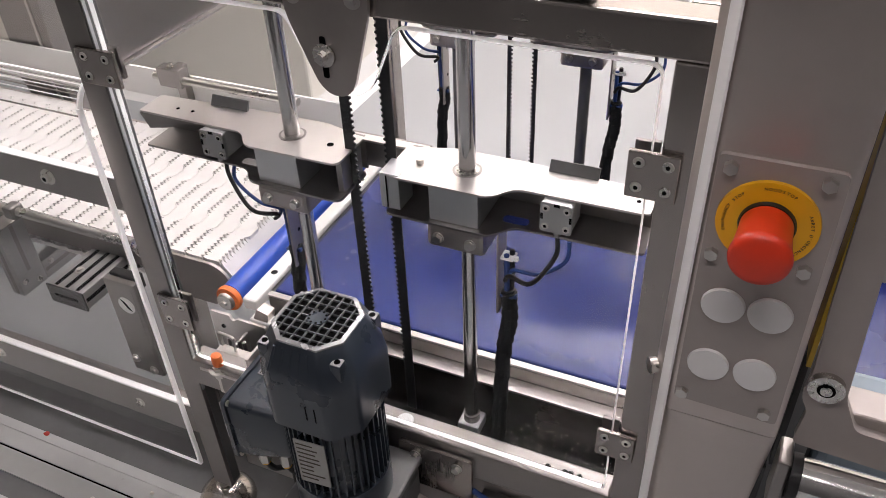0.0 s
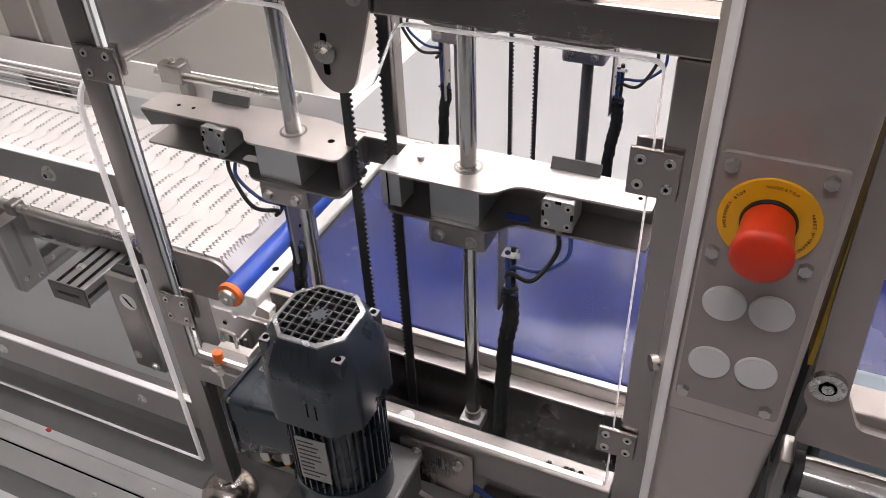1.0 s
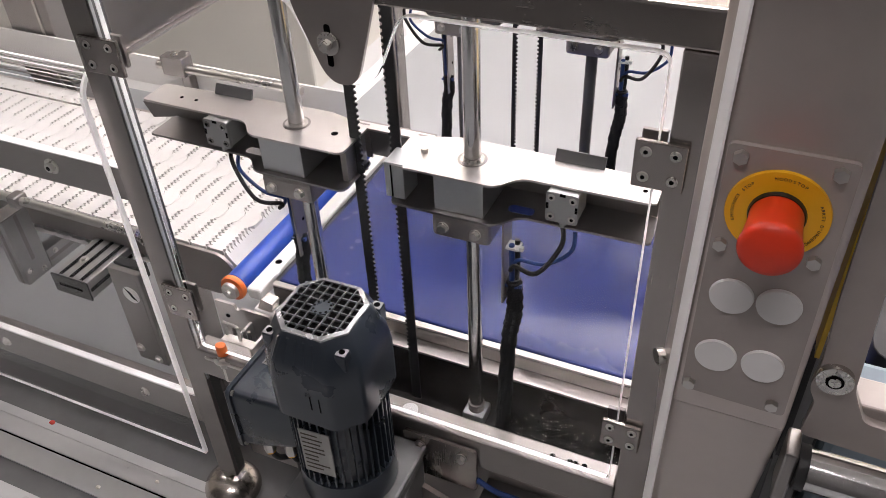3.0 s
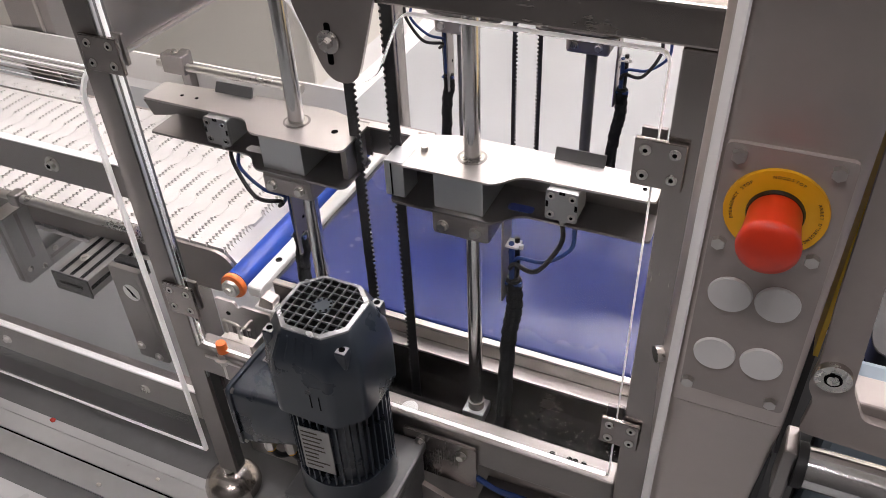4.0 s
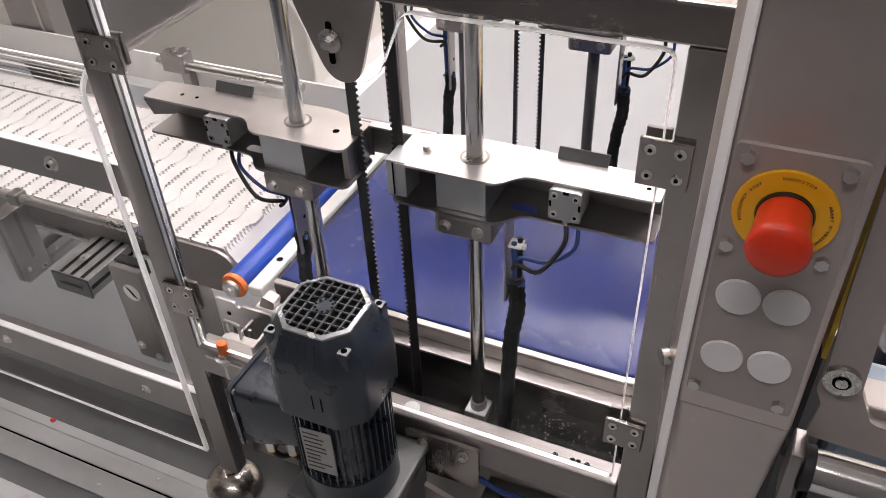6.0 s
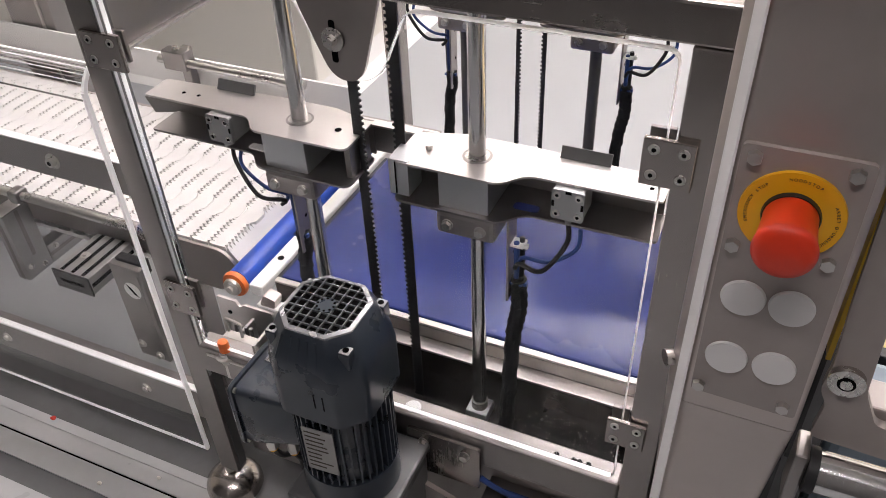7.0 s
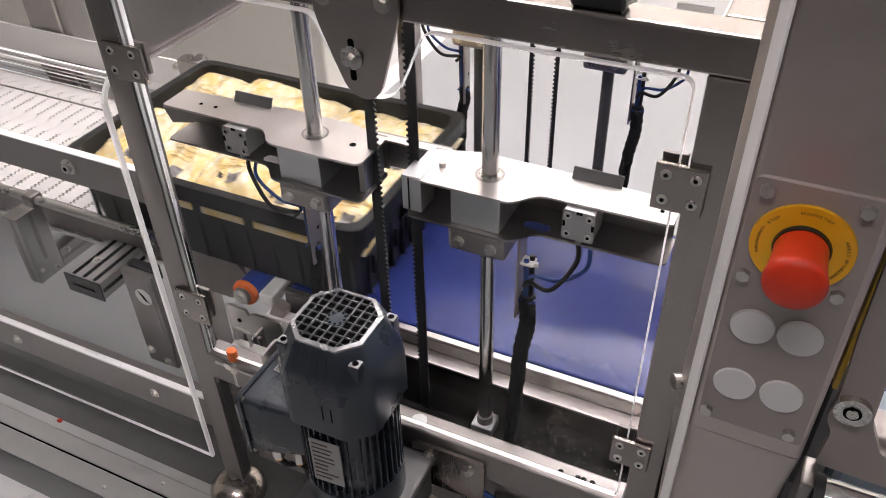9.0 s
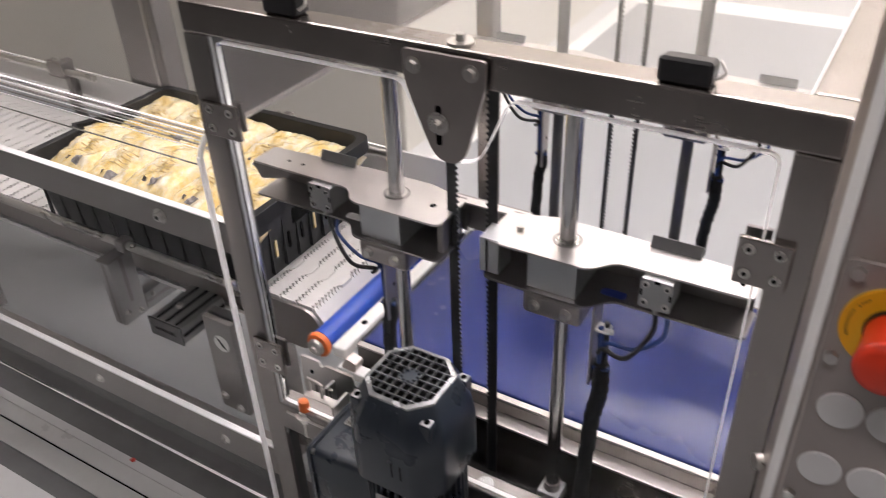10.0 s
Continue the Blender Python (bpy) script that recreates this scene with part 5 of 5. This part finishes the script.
def crate():
    """A black nestable crate with a wide rim, slotted sides and rounded corners. Its origin is the middle of its base."""
    c = empty("crate", "black plastic crate filled with yellow bags", "crate", (0, 0, 0))
    hx, hy = CL / 2, CW / 2

    def ring(dx, r, n=4):
        return rounded([(-hx + dx, -hy + dx), (hx - dx, -hy + dx), (hx - dx, hy - dx), (-hx + dx, hy - dx)], r, n)

    bm = bmesh.new()
    levels = [(0.030, 0.0), (0.022, 0.004), (0.010, CH - 0.030), (0.0, CH - 0.0295), (0.0, CH - 0.001), (0.001, CH), (0.016, CH), (0.017, CH - 0.001), (0.018, CH - 0.02), (0.032, 0.008)]
    rows = [[bm.verts.new((x, y, z)) for x, y in ring(d, 0.03)] for d, z in levels]
    n = len(rows[0])
    # openings along the upper sides: faces left out
    for k, (a, b) in enumerate(zip(rows, rows[1:])):
        for i in range(n):
            bm.faces.new((a[i], a[(i + 1) % n], b[(i + 1) % n], b[i]))
    bm.faces.new(rows[0][::-1])
    bm.faces.new(rows[-1])
    part("shell", bm, CRATE, c, "black moulded crate shell", True)
    # through slots under the rim, set as pale openings that show the bags inside
    for side in (-1, 1):
        for x0, x1 in ((-0.25, -0.205), (-0.185, -0.03), (-0.01, 0.075), (0.095, 0.20), (0.215, 0.255)):
            y = side * (hy - 0.0125)
            part("side_slot", box((x0, min(y, y + side * 0.003), CH - 0.055), (x1, max(y, y + side * 0.003), CH - 0.041), 0.001), BAG, c, "slot showing the bags inside")
        for k in range(12):
            x = -0.27 + k * 0.049
            part("side_rib", box((x, side * (hy - 0.016) - 0.0035, 0.012), (x + 0.003, side * (hy - 0.016) + 0.0035, CH - 0.064)), CRATE, c)
    for side in (-1, 1):
        for k in range(9):
            y = -0.16 + k * 0.038
            part("end_rib", box((side * (hx - 0.016) - 0.0045, y, 0.012), (side * (hx - 0.016) + 0.0045, y + 0.004, CH - 0.035)), CRATE, c)
        for k in range(8):
            y = -0.147 + k * 0.038
            part("end_slot", box((side * (hx - 0.0150) - 0.002, y, 0.045), (side * (hx - 0.0150) + 0.002, y + 0.006, CH - 0.085), 0.0005), BAG if k in (1, 4, 6) else HOLE, c, "narrow slot in the end wall")
        part("hand_hole", box((side * (hx - 0.0125) - 0.002, -0.055, CH - 0.075), (side * (hx - 0.0125) + 0.002, 0.055, CH - 0.042), 0.001), HOLE, c)
        part("rim_pin", boxes(((side * (hx - 0.05) - 0.012, -hy + 0.002, CH + 0.0002), (side * (hx - 0.05) + 0.012, -hy + 0.012, CH + 0.003))), CRATE, c)
    return c


def bag_point(u, v, s, ox, oy, lx, ly, lz):
    """A point of a plump film bag's skin; u, v from -1 to 1, s the upper or lower side."""
    prof = max(0.0, (1 - u ** 4)) ** 0.6 * max(0.0, (1 - v ** 4)) ** 0.6
    lump = noise.noise((u * 4 + ox, v * 3 + oy, s)) * 0.25 + noise.noise((u * 11 + ox, v * 9 + oy, s)) * 0.12
    crease = abs(noise.noise((u * 7 + oy, v * 16 + ox, s))) * 0.06 * (0.4 + abs(u))
    x = u * lx / 2 * (1 + 0.03 * noise.noise((v * 3 + ox, 1, 0)))
    y = v * ly / 2 * (1 - 0.06 * abs(u) ** 3)
    return (x, y, s * lz / 2 * prof * (1 + lump - crease))


def bag_mesh(seed, lx, ly, lz):
    """A plump film bag: a bulged cushion with crimped ends and creases. Also gives the seeds of its skin."""
    rnd = random.Random(seed)
    ox, oy = rnd.uniform(0, 50), rnd.uniform(0, 50)
    nx, ny = 40, 28
    verts, faces = [], []
    for s in (1, -1):
        for i in range(nx + 1):
            for j in range(ny + 1):
                verts.append(bag_point(2 * i / nx - 1, 2 * j / ny - 1, s, ox, oy, lx, ly, lz))
    m = (nx + 1) * (ny + 1)
    for s in (0, 1):
        for i in range(nx):
            for j in range(ny):
                q = [s * m + i * (ny + 1) + j, s * m + (i + 1) * (ny + 1) + j, s * m + (i + 1) * (ny + 1) + j + 1, s * m + i * (ny + 1) + j + 1]
                faces.append(q if s == 0 else q[::-1])
    me = bpy.data.meshes.new("bag")
    me.from_pydata(verts, [], faces)
    me.materials.append(BAG)
    for p in me.polygons:
        p.use_smooth = True
    return me, ox, oy


def film_print(name, u0, u1, v0, v1, size, ox, oy, material, parent, label=""):
    """A printed patch that follows the bag's skin."""
    n = 8
    verts, faces = [], []
    for i in range(n + 1):
        for j in range(n + 1):
            x, y, z = bag_point(u0 + (u1 - u0) * i / n, v0 + (v1 - v0) * j / n, 1, ox, oy, *size)
            verts.append((x, y, z + 0.0014))
    for i in range(n):
        for j in range(n):
            k = i * (n + 1) + j
            faces.append((k, k + n + 1, k + n + 2, k + 1))
    me = bpy.data.meshes.new(name)
    me.from_pydata(verts, [], faces)
    me.materials.append(material)
    ob = new(name, me)
    ob.parent = parent
    if label:
        ob["label"] = label
    return ob


def bags():
    """Two rows of bags lying in the crate; returns each with its place in the crate."""
    rnd = random.Random(11)
    out = []
    for row, y in ((0, -0.082), (1, 0.088)):
        for k in range(5):
            x = -0.222 + k * 0.111 + rnd.uniform(-0.008, 0.008)
            size = (0.195, 0.135, 0.062)
            me, ox, oy = bag_mesh(20 + row * 5 + k, *size)
            ob = new("pasta_bag", me)
            tagged(ob, "yellow see-through film bag lying in the black crate", "bag", group="bags in the crate")
            m = pose(x, y + rnd.uniform(-0.006, 0.006), CH - 0.044 + rnd.uniform(-0.006, 0.008), rnd.uniform(-6, 6), rnd.uniform(-14, -4), 90 + rnd.uniform(-9, 9))
            # printed patch and bars on the film
            out.append((ob, m))
            film_print("print_patch", -0.66, -0.44, -0.42, -0.10, size, ox, oy, PRINT, ob, "grey printed patch")
            film_print("print_patch", -0.60, -0.50, 0.02, 0.14, size, ox, oy, INK, ob, "small black printed square")
            for q in range(5):
                film_print("print_line", -0.28 + q * 0.10, -0.25 + q * 0.10, -0.40, 0.25 - 0.14 * (q % 2), size, ox, oy, PRINT_BROWN, ob)
    # lower layer that fills the crate
    base = new("pasta_bag", bag_mesh(77, 0.54, 0.35, 0.11)[0])
    tagged(base, "yellow film bags packed in the lower layer of the crate", "bag", group="bags in the crate")
    out.append((base, pose(0, 0, 0.075)))
    return out


PRINT = plain("grey_film_print", (0.20, 0.18, 0.17), 0.35, 0, 0.2, 60, 0.02)
PRINT_BROWN = plain("brown_film_print", (0.48, 0.33, 0.12), 0.35, 0, 0.2, 60, 0.02)

CRATE_Y = 0.354
CRATE_X = [(0.0, 1.75), (1.2, 1.45), (1.8, 1.10), (2.1, 1.02), (2.4, 1.003), (2.7, 1.002), (5.7, 1.002), (6.3, 1.0), (6.6, 0.965), (6.8, 0.90), (7.0, 0.765), (7.2, 0.624),
           (7.5, 0.400), (7.8, 0.258), (8.1, 0.092), (8.4, -0.05), (8.7, -0.175), (9.0, -0.31), (9.4, -0.47), (9.7, -0.59), (10.0, -0.70)]


def belt_travel(t):
    """How far the white belt has run: it settles at the start and carries the crate away at the end."""
    if t < 0.35:
        return -PITCH * (1 - t / 0.35)
    return max(0.0, (t - 8.2) / 1.8) * 19 * PITCH


hall()
lift_frame()
lift_door()
left_cover()
lift_gear()
blue_conveyor()
roller()
white_conveyor()
BELT = belt_slats()
gear_motor()
under_gear()
left_fittings()
control_column()
infeed_side()
CRATE_OB = crate()
BAGS = bags()


def motions():
    walk(CRATE_OB, [(t, pose(x, CRATE_Y, CRATE_Z)) for t, x in CRATE_X])
    for ob, m in BAGS:
        walk(ob, [(t, pose(x, CRATE_Y, CRATE_Z) @ m) for t, x in CRATE_X])
    times = [0.0, 0.12, 0.24, 0.35, 0.36, 8.20] + [8.25 + 0.05 * k for k in range(36)]
    for i, ob in enumerate(BELT):
        walk(ob, [(t, slat_pose(i * PITCH - belt_travel(t))) for t in times])


motions()
